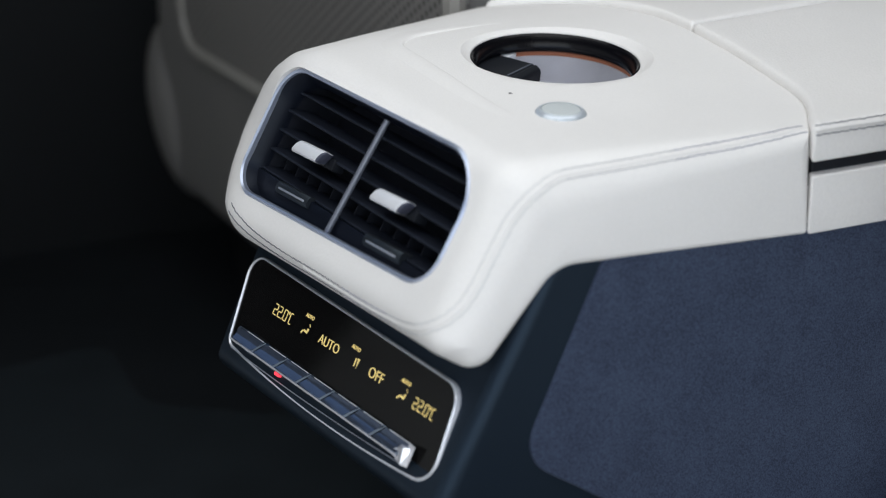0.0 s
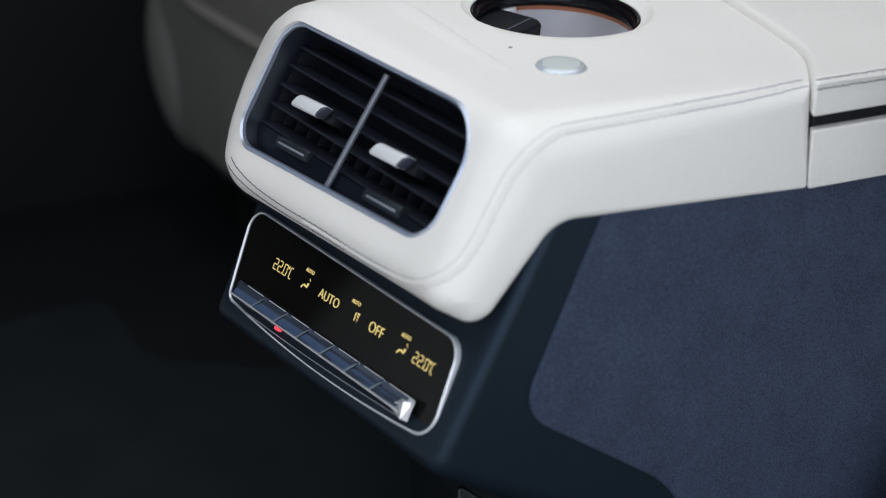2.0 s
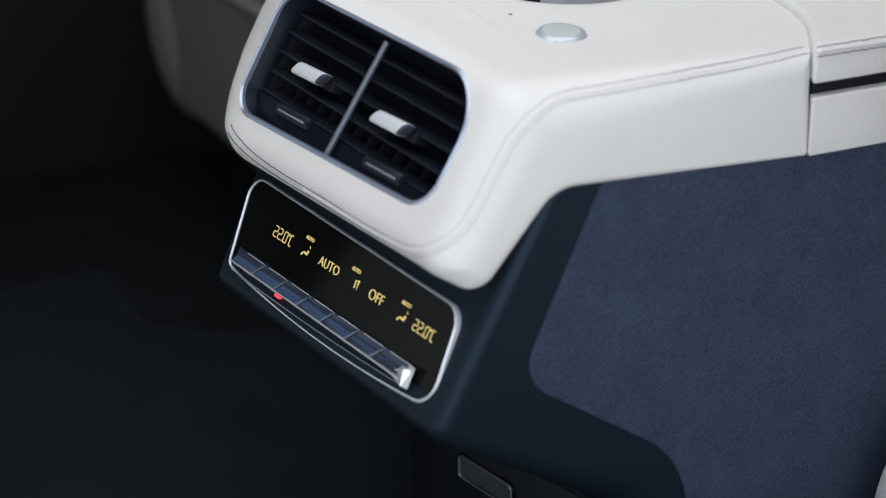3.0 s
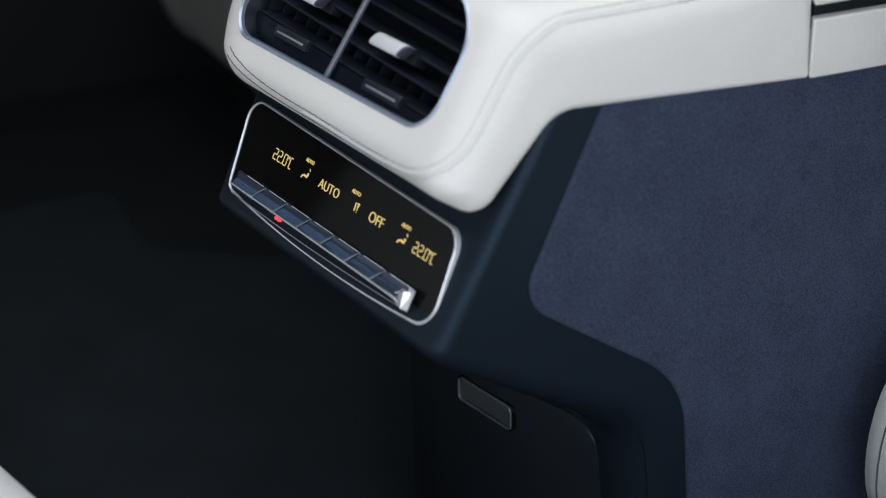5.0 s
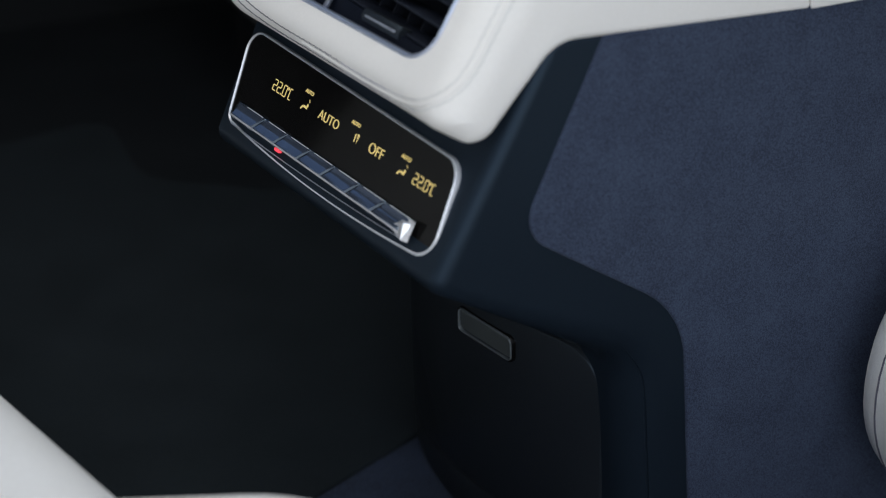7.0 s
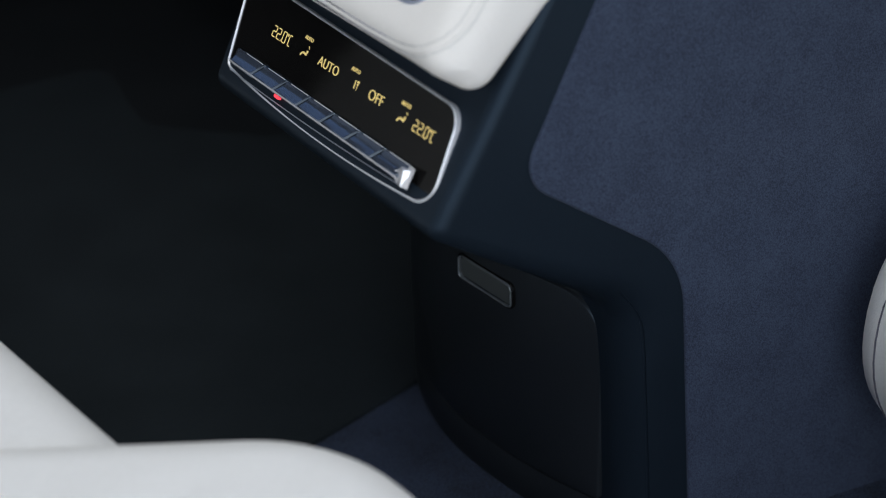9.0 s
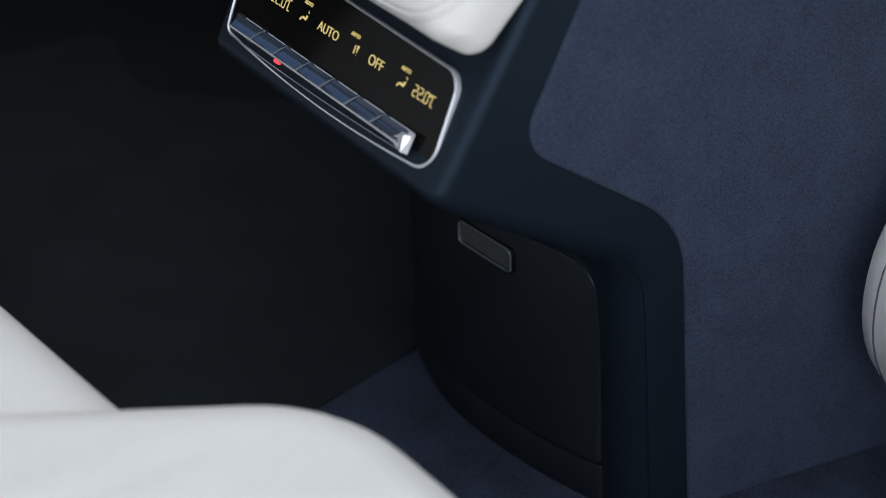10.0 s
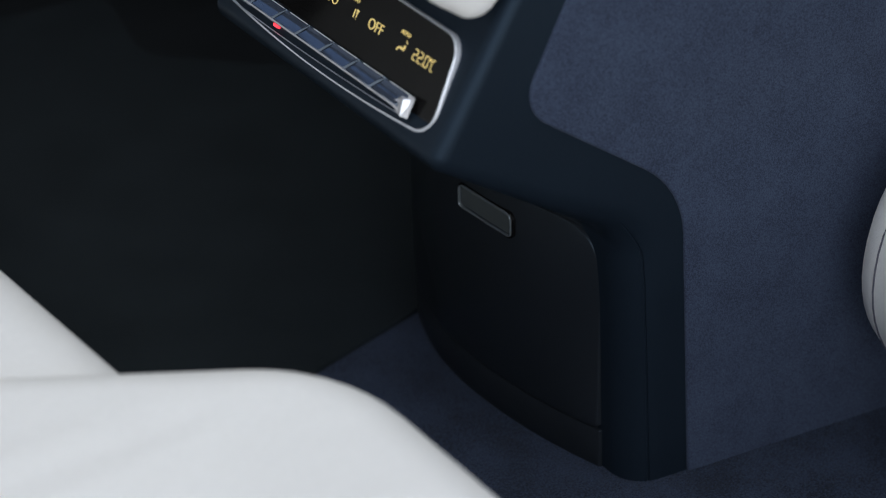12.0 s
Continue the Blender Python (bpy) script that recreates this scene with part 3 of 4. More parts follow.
# toggle bar under the display: keys that lean towards the open door, with dark joints between them
TOGGLES, LEAN = 7, 0.72
BAR0, BAR1 = -0.0995, 0.0780
WIDTH = (BAR1 - BAR0) / TOGGLES
SLOPE = math.degrees(math.atan2(0.0030, 0.0084))
for i in range(TOGGLES):
    x0 = BAR0 + WIDTH * i
    outline = fillet([(-0.0100, 0.0004, 0.0008), (-0.0206, 0.0004, 0.0006), (-0.0208, 0.0026, 0.0008), (-0.0186, 0.0052, 0.0008), (-0.0104, 0.0022, 0.0006)], 4)
    bm = bmesh.new()
    loft(bm, [[PANEL @ Vector((x + LEAN * (a + 0.0186) * (i > 0 or x > x0 + 0.01), -0.0160 + (a + 0.0160) * k, 0.0004 + (b - 0.0004) * k)) for a, b in outline]
              for x, k in ((x0 + 0.0001, 0.94), (x0 + 0.0006, 1.0), (x0 + WIDTH - 0.0006, 1.0), (x0 + WIDTH - 0.0001, 0.94))])
    key = part("key", bm, KEY, climate, "smoked chrome toggle key")
    at = PANEL @ Matrix.Translation((x0 + WIDTH / 2 + 0.0030, -0.0144, 0.0037)) @ pose(0, 0, 0, -SLOPE)
    dished = [(0.0037 * k / 5, 0.0006 - 0.0006 * (1 - (k / 5) ** 2)) for k in range(-5, 6)] + [(0.0037, -0.0012), (-0.0037, -0.0012)]
    half = WIDTH / 2 - 0.0016
    bm = bmesh.new()
    loft(bm, [[at @ Vector((x + (LEAN * y if i or x > 0 else -0.0028), y * k, z * k)) for y, z in dished] for x, k in ((-half, 0.90), (-half + 0.0008, 1.0), (half - 0.0008, 1.0), (half, 0.90))])
    part("key_face", bm, KEYFACE, key, "blue-grey glossy dished key face")
    top = [PANEL @ Vector((x, -0.0104, 0.0027)) for x in (x0 + 0.0110, x0 + 0.0180, x0 + WIDTH + 0.0040)]
    part("upper_edge", tube(bmesh.new(), top, 0.00026, 6), CHROME, key, "bright chrome edge")
    low = [PANEL @ Vector((x, -0.0187, 0.0054)) for x in (x0 + 0.0002, x0 + WIDTH / 2, x0 + WIDTH - 0.0003)]
    part("lower_edge", tube(bmesh.new(), low, 0.00055, 6), BAR_END, key, "bright chrome edge")


def bar_end():
    """Faceted chrome end of the bar: a fin, a notch and a second fin over a common foot."""
    front = [(x - 0.0010, y, z) for x, y, z in ((0.0700, -0.0190, 0.0050), (0.0775, -0.0152, 0.0046), (0.0838, -0.0130, 0.0062), (0.0868, -0.0118, 0.0026), (0.0905, -0.0098, 0.0046),
             (0.0886, -0.0212, 0.0036), (0.0850, -0.0214, 0.0058), (0.0800, -0.0206, 0.0040))]
    bm = bmesh.new()
    top = [bm.verts.new(PANEL @ Vector(p)) for p in front]
    foot = [bm.verts.new(PANEL @ Vector((x - 0.05 * (x - 0.07) / 0.2 * 3.6, y - 0.0008, 0.0006))) for x, y, _ in front]
    for a, b, c in ((0, 1, 7), (1, 2, 7), (2, 6, 7), (2, 3, 6), (3, 5, 6), (3, 4, 5)):
        bm.faces.new((top[a], top[b], top[c]))
    for i in range(8):
        j = (i + 1) % 8
        bm.faces.new((top[i], foot[i], foot[j], top[j]))
    bm.faces.new(foot)
    return bm


part("bar_end", bar_end(), BAR_END, climate, "bright faceted chrome end of the toggle bar", sharp=12)
strip = [PANEL @ Vector((-0.1000 + 0.1840 * k / 20, -0.0238 + 0.0022 * k / 20 - 0.0016 * 4 * k / 20 * (1 - k / 20), 0.0026)) for k in range(21)]
part("lower_strip", tube(bmesh.new(), strip, 0.00030, 6), LINE, climate, "thin chrome strip")
part("indicator", box(bmesh.new(), PANEL, -0.0494, -0.0442, -0.0222, -0.0196, 0.0006, 0.0034, 0.0010), RED, climate, "red lit indicator")


# ---- cup holder and button on the cover ----
holder = thing("cup_holder", "round aluminium cup holder with black lip and copper band", "cup holder", CUP.translation)
part("lip", lathe(bmesh.new(), CUP, [(CUP_R + 0.001, -0.0062), (CUP_R - 0.0004, -0.0058), (CUP_R - 0.0014, -0.0066), (CUP_R - 0.0020, -0.0093), (CUP_R - 0.0021, -0.0123), (CUP_R - 0.0030, -0.0138), (CUP_R - 0.0028, -0.0156), (CUP_R + 0.001, -0.0168)]), RUBBER, holder, "glossy black rubber lip")
part("band", lathe(bmesh.new(), CUP, [(CUP_R + 0.001, -0.0164), (CUP_R - 0.0012, -0.0166), (CUP_R - 0.0012, -0.0188), (CUP_R + 0.001, -0.0190)]), COPPER, holder, "copper coloured band")
part("liner", lathe(bmesh.new(), CUP, [(CUP_R + 0.0005, -0.0186), (CUP_R - 0.0018, -0.0190), (CUP_R - 0.0030, -0.050), (CUP_R - 0.006, -0.066), (0.002, -0.068)]), BRUSHED, holder, "brushed aluminium liner")


def clip():
    d = Vector((-0.50, 0.866, 0)).normalized()
    m = CUP @ Matrix.Rotation(math.atan2(d.y, d.x), 4, "Z") @ Matrix.Translation((0, 0, -0.0100))
    bm = bmesh.new()
    side = fillet([(0.0452, -0.0062, 0.001), (0.0455, -0.022, 0.001), (0.034, -0.032, 0.003), (0.0165, -0.0220, 0.003), (0.0155, -0.0088, 0.0030), (0.0195, -0.0066, 0.001), (0.0202, -0.0073, 0.0004), (0.0212, -0.0066, 0.0004)], 4)
    rings = [[m @ Vector((a, y, z)) for a, z in inset(side, e)] for y, e in ((-0.0136, 0.0010), (-0.0128, 0), (0.0140, 0), (0.0150, 0.0010))]
    loft(bm, rings)
    spring = part("clip", bm, BLACK, holder, "black spring clip")
    part("clip_edge", box(bmesh.new(), m, 0.0213, 0.0221, -0.0124, 0.0138, -0.0072, -0.0061, 0.0003), GREY_BAR, spring, "fine raised ridge")
    part("clip_mount", box(bmesh.new(), m, 0.0385, 0.0452, -0.0235, -0.0140, -0.0105, -0.0064, 0.0006), SILVER, holder, "small silver mount")


clip()


BUTTON = Matrix.Translation((0.1345, 0.0665, 0.4168)) @ TOPN.to_track_quat("Z", "Y").to_matrix().to_4x4()
button = thing("push_button", "round pale glass push button set in white leather", "button", BUTTON.translation)
part("cap", lathe(bmesh.new(), BUTTON, [(0.0100, -0.004), (0.0100, 0.0022), (0.0096, 0.0026), (0.0060, 0.0027), (0.0002, 0.0027)], 48), CLEAR, button, "pale glossy cap")
part("ring", lathe(bmesh.new(), BUTTON, [(0.0132, -0.004), (0.0132, 0.0004), (0.0128, 0.0011), (0.0118, 0.0021), (0.0108, 0.0026), (0.0101, 0.0025), (0.0101, -0.004)], 48), BUTTON_RIM, button, "clear glossy bevelled rim")
MIC = Matrix.Translation((0.1251, 0.1021, 0.4196)) @ TOPN.to_track_quat("Z", "Y").to_matrix().to_4x4()
tagged(part("microphone_hole", lathe(bmesh.new(), MIC, [(0.0013, -0.001), (0.0013, 0.0002), (0.0010, 0.0004), (0.0001, 0.0004)], 20), BLACK), "tiny dark microphone hole in white leather", "hole")


# ---- suede side panel, base ----
def side_plate(bm, corners, y_in, y_out, edge):
    outline = fillet(corners, 8)
    m = Matrix(((1, 0, 0, 0), (0, 0, -1, 0), (0, 1, 0, 0), (0, 0, 0, 1)))
    return slab(bm, m, outline, -y_in, -y_out, edge)


SUEDE_EDGE = [(0.1200, 0.3640, 0.006), (0.0768, 0.2675, 0.021), (0.1760, 0.2010, 0.062), (0.1960, -0.006, 0.006), (0.62, -0.012, 0.006), (0.62, 0.3640, 0.006)]
suede = part("suede_panel", side_plate(bmesh.new(), SUEDE_EDGE, 0.006, -0.0016, 0.0012), SUEDE, console, "blue-grey suede side panel")

MIDV = 0.118


def bow(v, z):
    """Rear face of the base: bowed across, leaning slightly."""
    return 0.1335 + (0.0185 if v < MIDV else 0.0310) * ((v - MIDV) / 0.11) ** 2 - 0.03 * z


def bowed(bm, v0, v1, z0, z1, proud, thick, corner, edge=0.0010):
    outline = dense(fillet([(v0, z0, corner[0]), (v1, z0, corner[1]), (v1, z1, corner[2]), (v0, z1, corner[3])], 7), 0.008)
    rings = []
    for e, d in ((0, thick), (0, -proud + edge), (edge * 0.3, -proud + edge * 0.3), (edge, -proud)):
        rings.append([con(bow(v, z) + d, v, z) for v, z in inset(outline, e + 1e-7)])
    loft(bm, rings, (True, False))
    # domed front made of strips, so that it follows the bow
    front = rings[-1]
    vs = [v for v in bm.verts][-len(front):]
    bmesh.ops.triangle_fill(bm, use_beauty=True, use_dissolve=False, edges=[e for e in bm.edges if e.verts[0] in vs and e.verts[1] in vs])
    return bm


part("plinth", bowed(bmesh.new(), 0.0073, 0.2055, FLOOR - 0.002, 0.0335, 0.0, 0.03, (0.001, 0.004, 0.004, 0.001)), DARK, console, "dark plastic plinth")
part("door_surround", bowed(bmesh.new(), 0.0014, 0.2055, 0.144, 0.208, -0.0006, 0.03, (0.001, 0.001, 0.01, 0.01)), DARK, console, "dark plastic surround above the flap")
door = part("storage_door", bowed(bmesh.new(), 0.0078, 0.2040, 0.0355, 0.1676, 0.0014, 0.03, (0.003, 0.006, 0.03, 0.027), 0.0012), DARK, console, "dark storage flap")


def latch():
    zc, vc = 0.1466, 0.0937
    u = bow(vc, zc)
    x = Vector((SN, -CS, 0)) + Vector((CS, SN, 0)) * (-0.0185 * 2 * (vc - MIDV) / 0.0121)
    x.normalize()
    z = Vector((CS * -0.03, SN * -0.03, 1)).normalized()
    out = x.cross(z).normalized()
    m = Matrix((x, z, out)).transposed().to_4x4()
    m.translation = con(u, vc, zc) + out * 0.0012
    rim = rounded_rect(0.0480, 0.0152, 0.0034, 5)
    outer = inset(rim, -0.0013)
    surround = part("latch_frame", band(bmesh.new(), m, outer, inset(rim, -0.0003), -0.004, 0.0010, 0.0005), GLOSS, door, "glossy black latch frame")
    part("rim", band(bmesh.new(), m, rim, inset(rim, 0.0005), -0.004, 0.0016, 0.0003), LATCH_RIM, surround, "thin bright rim")
    part("recess", slab(bmesh.new(), m, inset(rim, 0.0004), -0.005, -0.0010), HOUSING, surround, "dark gap round the latch plate")
    part("latch", slab(bmesh.new(), m, inset(rim, 0.0018), -0.0015, 0.0004, 0.0003), LATCH, door, "dark grey satin latch plate")


LATCH_RIM = material("smoked_chrome_rim", (0.30, 0.335, 0.355), 0.26, metal=0.5, spots=0.1, scale=60)
LATCH = material("dark_grey_satin", (0.074, 0.084, 0.085), 0.38, spots=0.1, scale=60)
latch()


def column_line():
    """Panel joint on the upright by the suede: a narrow cut that follows the rounded surface."""
    path = dense(fillet([(0.1697, 0.0075, 0), (0.1584, 0.1426, 0.12), (0.1553, 0.1652, 0.05), (0.1429, 0.1897, 0)], 8), 0.004, False)
    bpy.context.view_layer.update()
    pts = []
    for i, (x, z) in enumerate(path):
        y = 0.003 + 0.5 * max(0.0, 0.1545 - x)
        pts.append(body.closest_point_on_mesh(Vector((x, y, z)))[1])
    return tube(bmesh.new(), pts, 0.0008, 6)


cut(body, column_line())


# ---- armrest box in front of the cover ----
armrest = thing("armrest_box", "white leather armrest box with two lids joined to the console", "armrest", con(0.4, 0.113, 0.35))


def armrest_point(u, s, z):
    if u < 0.45:
        start = cover_point(0.2365, s, 0.38)
        front = start.x * CS + start.y * SN
        u = front + 0.0010 + (u - 0.24) * (0.45 - front - 0.0010) / 0.21
    p = con(u, lateral(u, s), z)
    w = min(max((z - 0.375) / 0.037, 0), 1)
    p.z += top_rise(p.y) * w * w * (3 - 2 * w)
    return p


BASE = [(0.2390, 0.3890, 0.0015, 0.0012), (0.2390, 0.3582, 0.002, 0.0012), (0.62, 0.3567, 0.001, 0.002), (0.62, 0.3890, 0.001, 0.002)]
LID = [(0.2385, 0.4158, 0.0045, 0.0030), (0.2385, 0.3962, 0.002, 0.0012), (0.62, 0.3962, 0.001, 0.004), (0.62, 0.4158, 0.001, 0.010)]
CORE = [(0.2405, 0.40, 0.002, 0.002), (0.2405, 0.38, 0.002, 0.002), (0.62, 0.38, 0.001, 0.002), (0.62, 0.40, 0.001, 0.002)]
part("base", across(BASE, armrest_point, -0.012, 1.012, middle=8, step=0.01), LID_LEATHER, armrest, "white leather lower box")
part("core", across(CORE, armrest_point, 0.008, 0.992, middle=4, step=0.02), BLACK, armrest, "black gap under the lids")
part("lid", across(LID, armrest_point, -0.012, 0.566, middle=16, step=0.008), LID_LEATHER, armrest, "white leather lid with blue stitching")
part("lid", across(LID, armrest_point, 0.570, 1.012, middle=12, step=0.008), LID_LEATHER, armrest, "white leather lid with blue stitching")


# ---- seats ----
def pillow(outline, z0, z1, edge, m=Matrix(), lower=0.01, steps=8, puff=0.0):
    """A cushion: an outline with softly rounded upper and lower rims."""
    bm = bmesh.new()
    rings = []
    for i in range(4):
        a = i / 3 * math.pi / 2
        rings.append([m @ Vector((x, y, z0 + lower * (1 - math.sin(a)))) for x, y in inset(outline, lower * (1 - math.cos(a)) + 1e-6)][:])
    rings = rings[::-1]
    for i in range(steps + 1):
        a = i / steps * math.pi / 2
        rings.append([m @ Vector((x, y, z1 - edge * (1 - math.sin(a)))) for x, y in inset(outline, edge * (1 - math.cos(a)) + 1e-6)])
    loft(bm, rings)
    return bm


rear_bench = thing("rear_bench", "white leather rear seat cushions, softly padded", "car seat", (-0.3, -0.2, 0.0))
OUTER = dense(fillet([(-0.305, 0.0275, 0.054), (-0.0472, -0.0805, 0.086), (-0.0222, -0.2377, 0.060), (-0.0222, -0.597, 0.048), (-0.85, -0.597, 0.048), (-0.85, 0.013, 0.048)], 8), 0.03)
MIDDLE = dense(fillet([(-0.1132, -0.1146, 0.048), (-0.1638, 0.1125, 0.240), (-0.169, 1.03, 0.048), (-0.85, 1.03, 0.048), (-0.85, -0.1146, 0.048)], 8), 0.03)
part("seat_cushion", pillow(OUTER, 0.05, 0.223, 0.036), SEAT_LEATHER, rear_bench)
part("middle_cushion", pillow(MIDDLE, 0.05, 0.211, 0.036), SEAT_LEATHER, rear_bench)
# unseen bench backs, added for the climate glass to reflect and to bounce light
LEANING = Matrix(((0, 0, 1, -0.80), (-1, 0, 0, 0), (0, 1, 0, 0), (0, 0, 0, 1)))
for y0, y1 in ((-0.57, -0.05), (0.03, 0.64), (0.69, 1.03)):
    back = dense(fillet([(-y1, 0.205, 0.03), (-y0, 0.205, 0.03), (-y0, 0.84, 0.06), (-y1, 0.84, 0.06)], 8), 0.03)
    part("unseen_backrest", pillow(back, -0.09, 0.0, 0.03, LEANING, 0.02), SEAT_LEATHER, rear_bench)
part("seat_base", box(bmesh.new(), Matrix(), -0.80, -0.24, -0.56, 0.98, FLOOR - 0.001, 0.052, 0.01), CABIN, rear_bench, "dark seat base")

front_seat = thing("front_seat", "white leather front seat with a seamed side bolster", "car seat", (0.4, -0.25, 0.0))
UPRIGHT = Matrix(((1, 0, 0, 0), (0, 0, -1, 0), (0, 1, 0, 0), (0, 0, 0, 1)))
SIDE = dense(fillet([(0.2731, 0.053, 0.092), (0.62, 0.053, 0.05), (0.62, 0.241, 0.05), (0.2731, 0.241, 0.098)], 14), 0.02)
bolster = part("bolster", pillow(SIDE, 0.020, 0.42, 0.02, UPRIGHT, 0.026), SEAT_LEATHER, front_seat)
# unseen reclined back, added to block light from the suede's right part
REST = Matrix(((0, -0.25, -1, 0.3535), (-1, 0, 0, 0), (0, 1, 0, 0), (0, 0, 0, 1)))
RESTING = dense(fillet([(0.085, 0.268, 0.03), (0.50, 0.268, 0.06), (0.48, 0.84, 0.09), (0.105, 0.84, 0.09)], 8), 0.03)
part("unseen_backrest", pillow(RESTING, -0.12, 0.0, 0.022, REST, 0.03), SEAT_LEATHER, front_seat)
part("seat_base", box(bmesh.new(), Matrix(), 0.34, 0.62, -0.40, -0.08, FLOOR - 0.001, 0.07, 0.01), CABIN, front_seat, "dark seat base")

far_seat = thing("front_seat", "taupe leather front seat back with a perforated panel, in shade", "car seat", (0.3, 0.68, 0.0))
BACK = Matrix(((0, 0, -1, 0.20), (-1, 0, 0, 0), (0, 1, 0, 0), (0, 0, 0, 1)))
SHELL = dense(fillet([(-0.950, 0.119, 0.075), (-0.30, 0.114, 0.06), (-0.32, 0.80, 0.06), (-0.93, 0.80, 0.06), (-0.955, 0.22, 0.2)], 10), 0.03)
part("shell", pillow(SHELL, -0.16, 0.0, 0.028, BACK, 0.02), GREY_LEATHER, far_seat)
INNER = dense(fillet([(-0.838, 0.278, 0.040), (-0.305, 0.286, 0.03), (-0.325, 0.76, 0.03), (-0.885, 0.76, 0.03)], 8), 0.03)
part("back_panel", pillow(INNER, -0.01, 0.006, 0.004, BACK, 0.002), MESH_LEATHER, far_seat, "perforated taupe leather panel")
cord = [BACK @ Vector((x, y, 0.002)) for x, y in INNER]
part("piping", tube(bmesh.new(), cord + cord[:2], 0.0080, 8), PIPING, far_seat, "lighter taupe piping")
part("seat_base", box(bmesh.new(), Matrix(), 0.26, 0.62, 0.42, 0.92, FLOOR - 0.001, 0.13, 0.01), CABIN, far_seat, "dark seat base")


def side_bolster():
    bm = bmesh.new()
    bmesh.ops.create_uvsphere(bm, u_segments=24, v_segments=16, radius=1)
    for v in bm.verts:
        v.co = Vector((0.222 + 0.032 * v.co.x, 0.930 + 0.058 * v.co.y + 0.026 * v.co.z, 0.195 + 0.082 * v.co.z))
    return bm


part("side_bolster", side_bolster(), GREY_LEATHER, far_seat)


# ---- seams and stitching ----
def smooth_path(points, step):
    """Points at even steps along a smooth curve through the given ones."""
    pts = [Vector(p) for p in points]
    ends = [pts[0] * 2 - pts[1]] + pts + [pts[-1] * 2 - pts[-2]]
    fine = []
    for a, b, c, d in zip(ends, ends[1:], ends[2:], ends[3:]):
        for j in range(24):
            t = j / 24
            fine.append(0.5 * (2 * b + (c - a) * t + (2 * a - 5 * b + 4 * c - d) * t * t + (3 * b - a - 3 * c + d) * t ** 3))
    fine.append(pts[-1])
    out, left = [fine[0]], step
    for p, q in zip(fine, fine[1:]):
        gap = (q - p).length
        while gap >= left:
            p = p.lerp(q, left / gap)
            out.append(p)
            gap, left = (q - p).length, step
        left -= gap
    return out


def on_surface(ob, path, aside):
    """The path laid on ob, moved aside within the surface. Gives places and normals."""
    laid = []
    for i, p in enumerate(path):
        d = (path[min(i + 1, len(path) - 1)] - path[max(i - 1, 0)]).normalized()
        _, at, n, _ = ob.closest_point_on_mesh(p)
        _, at, n, _ = ob.closest_point_on_mesh(at + d.cross(n).normalized() * aside)
        laid.append((at, n))
    return laid


def stitches(ob, path, aside, mats, parent, every=6):
    """Short threads, each sunk at both ends, in a row; mats gives the thread for a share of the row."""
    laid = on_surface(ob, path, aside)
    bms = {}
    for i in range(0, len(laid) - every, every - 1):
        mat = mats(i / len(laid))
        bm = bms.setdefault(mat.name, (mat, bmesh.new()))[1]
        pts = []
        for j in range(every):
            at, n = laid[i + j]
            lift = (-0.00016, 0.00010, 0.00018, 0.00018, 0.00010, -0.00016)[j]
            along = (laid[i + every - 1][0] - laid[i][0]).normalized()
            pts.append(at + n * lift + along.cross(n) * 0.00055 * (j / (every - 1) - 0.5))
        tube(bm, pts, 0.00028, 5)
    for mat, bm in bms.values():
        part("stitching", bm, mat, parent, "row of sewn thread", kind="stuff")


def welt(ob, path, aside, parent, r=0.0014):
    laid = on_surface(ob, path, aside)
    part("seam", tube(bmesh.new(), [at - n * r * 0.45 for at, n in laid], r, 6), LEATHER, parent, "raised leather seam")


SEAM = [(0.2376, 0.0040, 0.4108), (0.1950, 0.0027, 0.4098), (0.1631, 0.0036, 0.4085), (0.1320, 0.0044, 0.4073), (0.1018, 0.0054, 0.4062),
        (0.0922, 0.0043, 0.4043), (0.0821, 0.0023, 0.4004), (0.0740, 0.0034, 0.3922), (0.0669, 0.0036, 0.3808), (0.0601, 0.0035, 0.3695),
        (0.0537, 0.0035, 0.3588), (0.0461, 0.0046, 0.3491), (0.0385, 0.0081, 0.3427), (0.0326, 0.0171, 0.3376), (0.0306, 0.0346, 0.3329),
        (0.0274, 0.0669, 0.3309), (0.0211, 0.1162, 0.3315), (0.0170, 0.1526, 0.3315), (0.0128, 0.1833, 0.3335), (0.0105, 0.2028, 0.3375), (0.0108, 0.2200, 0.3420)]
bpy.context.view_layer.update()
seam = smooth_path(SEAM, 0.0011)
LIGHT = material("cream_thread", (0.66, 0.66, 0.65), 0.8, spots=0.15, scale=80)


DARK_THREAD = material("navy_thread", (0.09, 0.09, 0.12), 0.8, spots=0.2, scale=80)


# thread tone by place along the row: palest midway, darkest towards its end
def thread_of(share):
    return DARK_THREAD if share > 0.70 else THREAD if share < 0.17 or share > 0.60 else LIGHT if 0.30 < share < 0.54 else PALE_THREAD


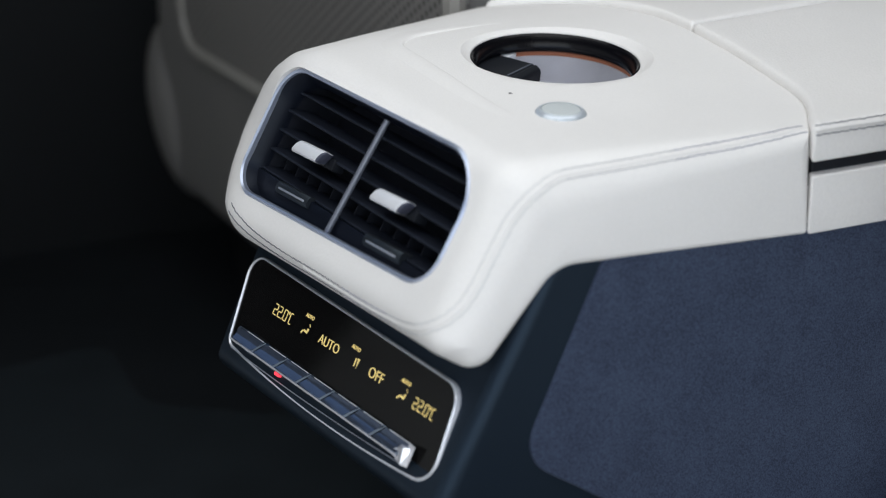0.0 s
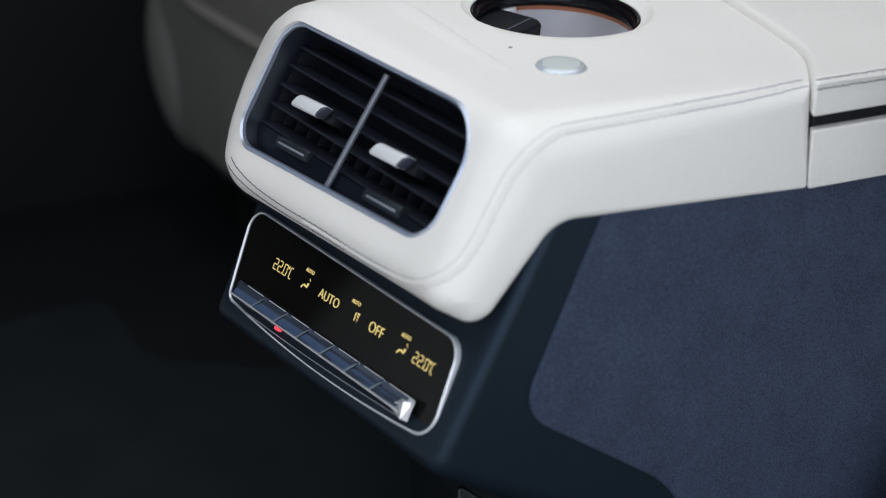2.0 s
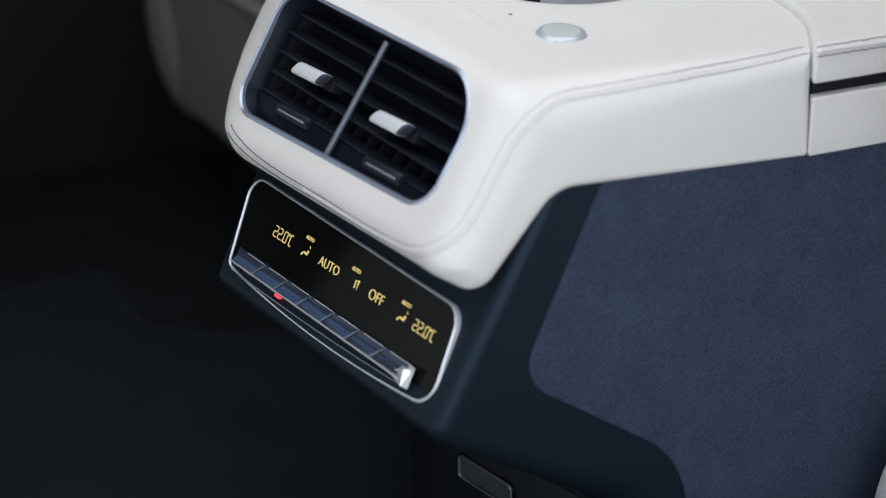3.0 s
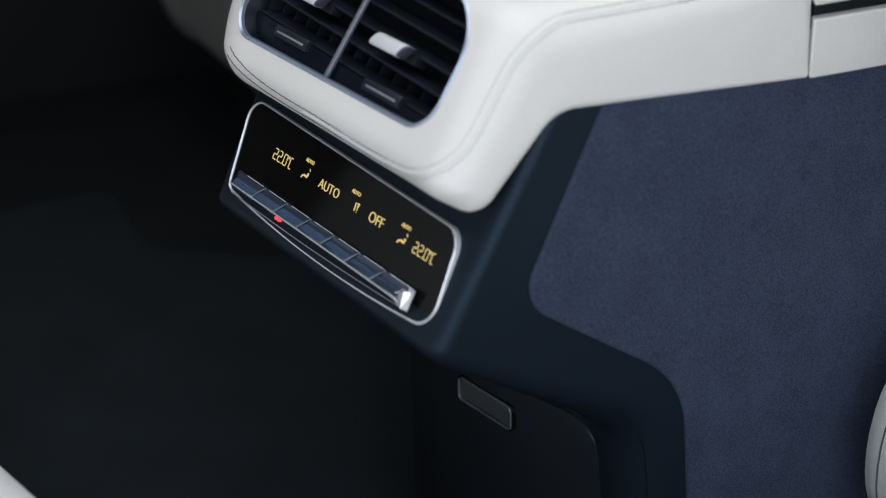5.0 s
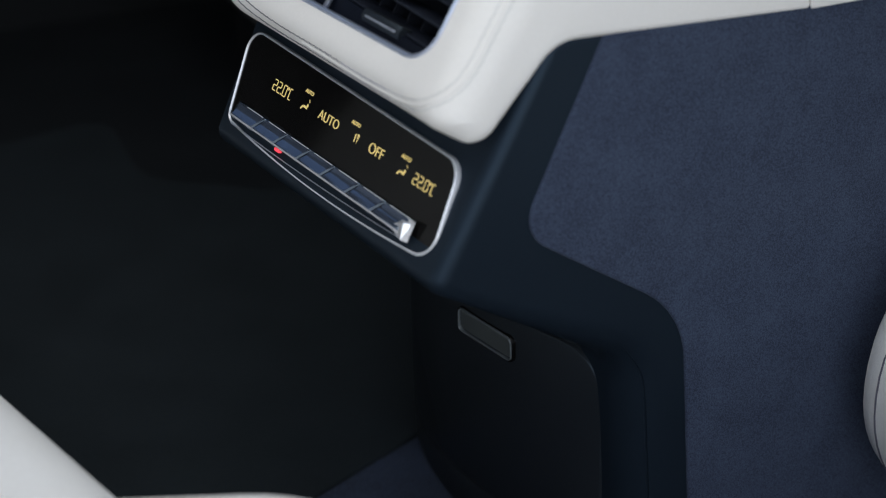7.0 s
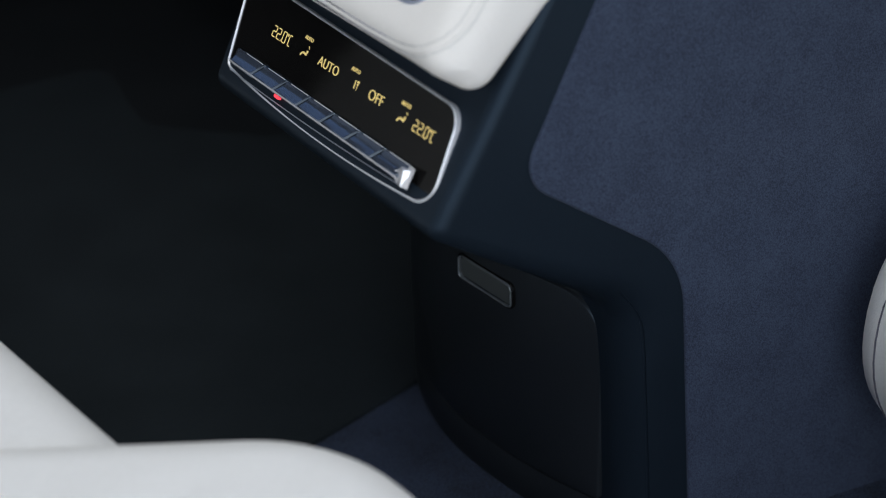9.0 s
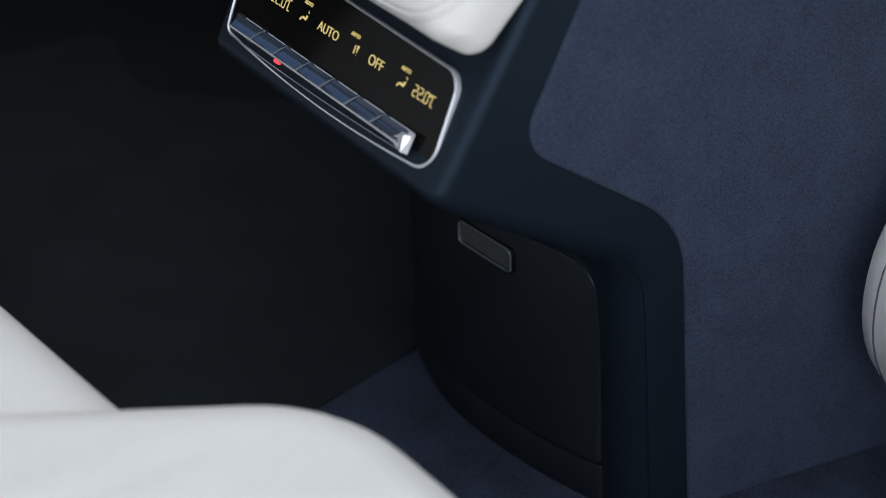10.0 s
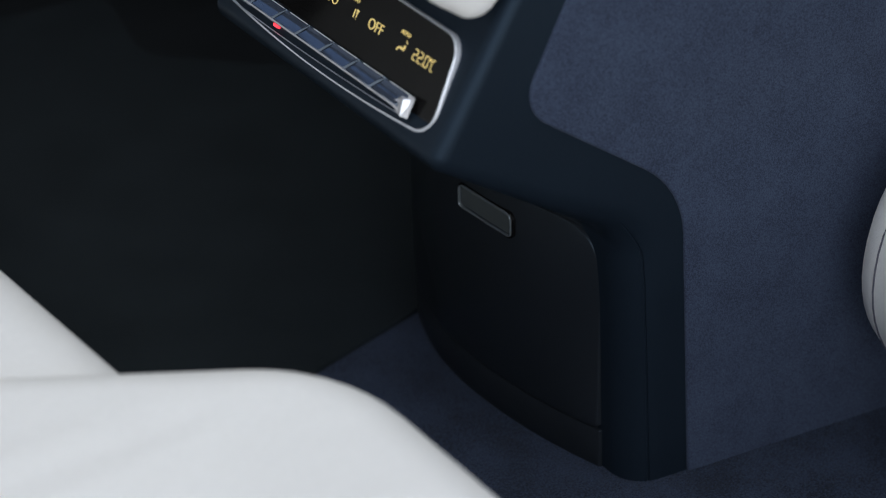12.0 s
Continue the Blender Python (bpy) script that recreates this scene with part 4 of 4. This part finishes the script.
stitches(cover, seam, 0.0026, thread_of, console)
stitches(cover, seam, -0.0026, thread_of, console)
welt(cover, seam[:int(len(seam) * 0.80)], 0.0, console)
lids = [o for o in armrest.children if o.name.startswith("lid")]
lid_seam = smooth_path([(x, -0.0040, 0.4130) for x in (0.2376, 0.2450, 0.2600, 0.2900, 0.3600, 0.4500)], 0.0011)
for aside in (0.0027, -0.0027):
    stitches(lids[0], lid_seam, aside, lambda share: DARK_THREAD, lids[0])
welt(lids[0], lid_seam, 0.0, lids[0])


def crease():
    """Edge of the panel round the cup holder: a low step in the leather with a rounded corner, dying out at both ends."""
    bm = bmesh.new()
    path = smooth_path([(0.2250, 0.2090, 0.427), (0.1960, 0.2205, 0.427), (0.1600, 0.2205, 0.427), (0.1300, 0.2145, 0.427), (0.1180, 0.2085, 0.427), (0.1102, 0.2000, 0.427), (0.1078, 0.1890, 0.426), (0.1082, 0.1440, 0.423), (0.1085, 0.1020, 0.420), (0.1105, 0.0710, 0.418), (0.1117, 0.0547, 0.417)], 0.003)
    rings, last = [], len(path) - 1
    for j, p in enumerate(path):
        share = j / last
        d = (path[min(j + 1, last)] - path[max(j - 1, 0)]).normalized()
        _, at, n, _ = cover.closest_point_on_mesh(p)
        side = n.cross(d).normalized()
        fade = min(1, share / 0.38) ** 1.3 * max(0, 1 - max(0, (share - 0.70) / 0.30)) ** 0.6
        rings.append([at - side * off + n * ((lift + 0.0005) * fade - 0.0005) for off, lift in
                      ((-0.0016, -0.0005), (-0.0009, 0.0002), (-0.0002, 0.0009), (0.0008, 0.0012), (0.0060, 0.0008), (0.0150, -0.0005))])
    loft(bm, rings, (False, False), loop=False)
    return bm


part("crease", crease(), LEATHER, console, "low ridge in the leather")


def bolster_seam():
    """Sewn seam that follows the rounded rim of the seat bolster."""
    pts = [Vector((x, -0.0475, z)) for x, z in inset(SIDE, -0.0002)]
    return tube(bmesh.new(), pts + pts[:2], 0.0006, 6)


part("seam", bolster_seam(), DARK_THREAD, bolster, "fine grey seam")
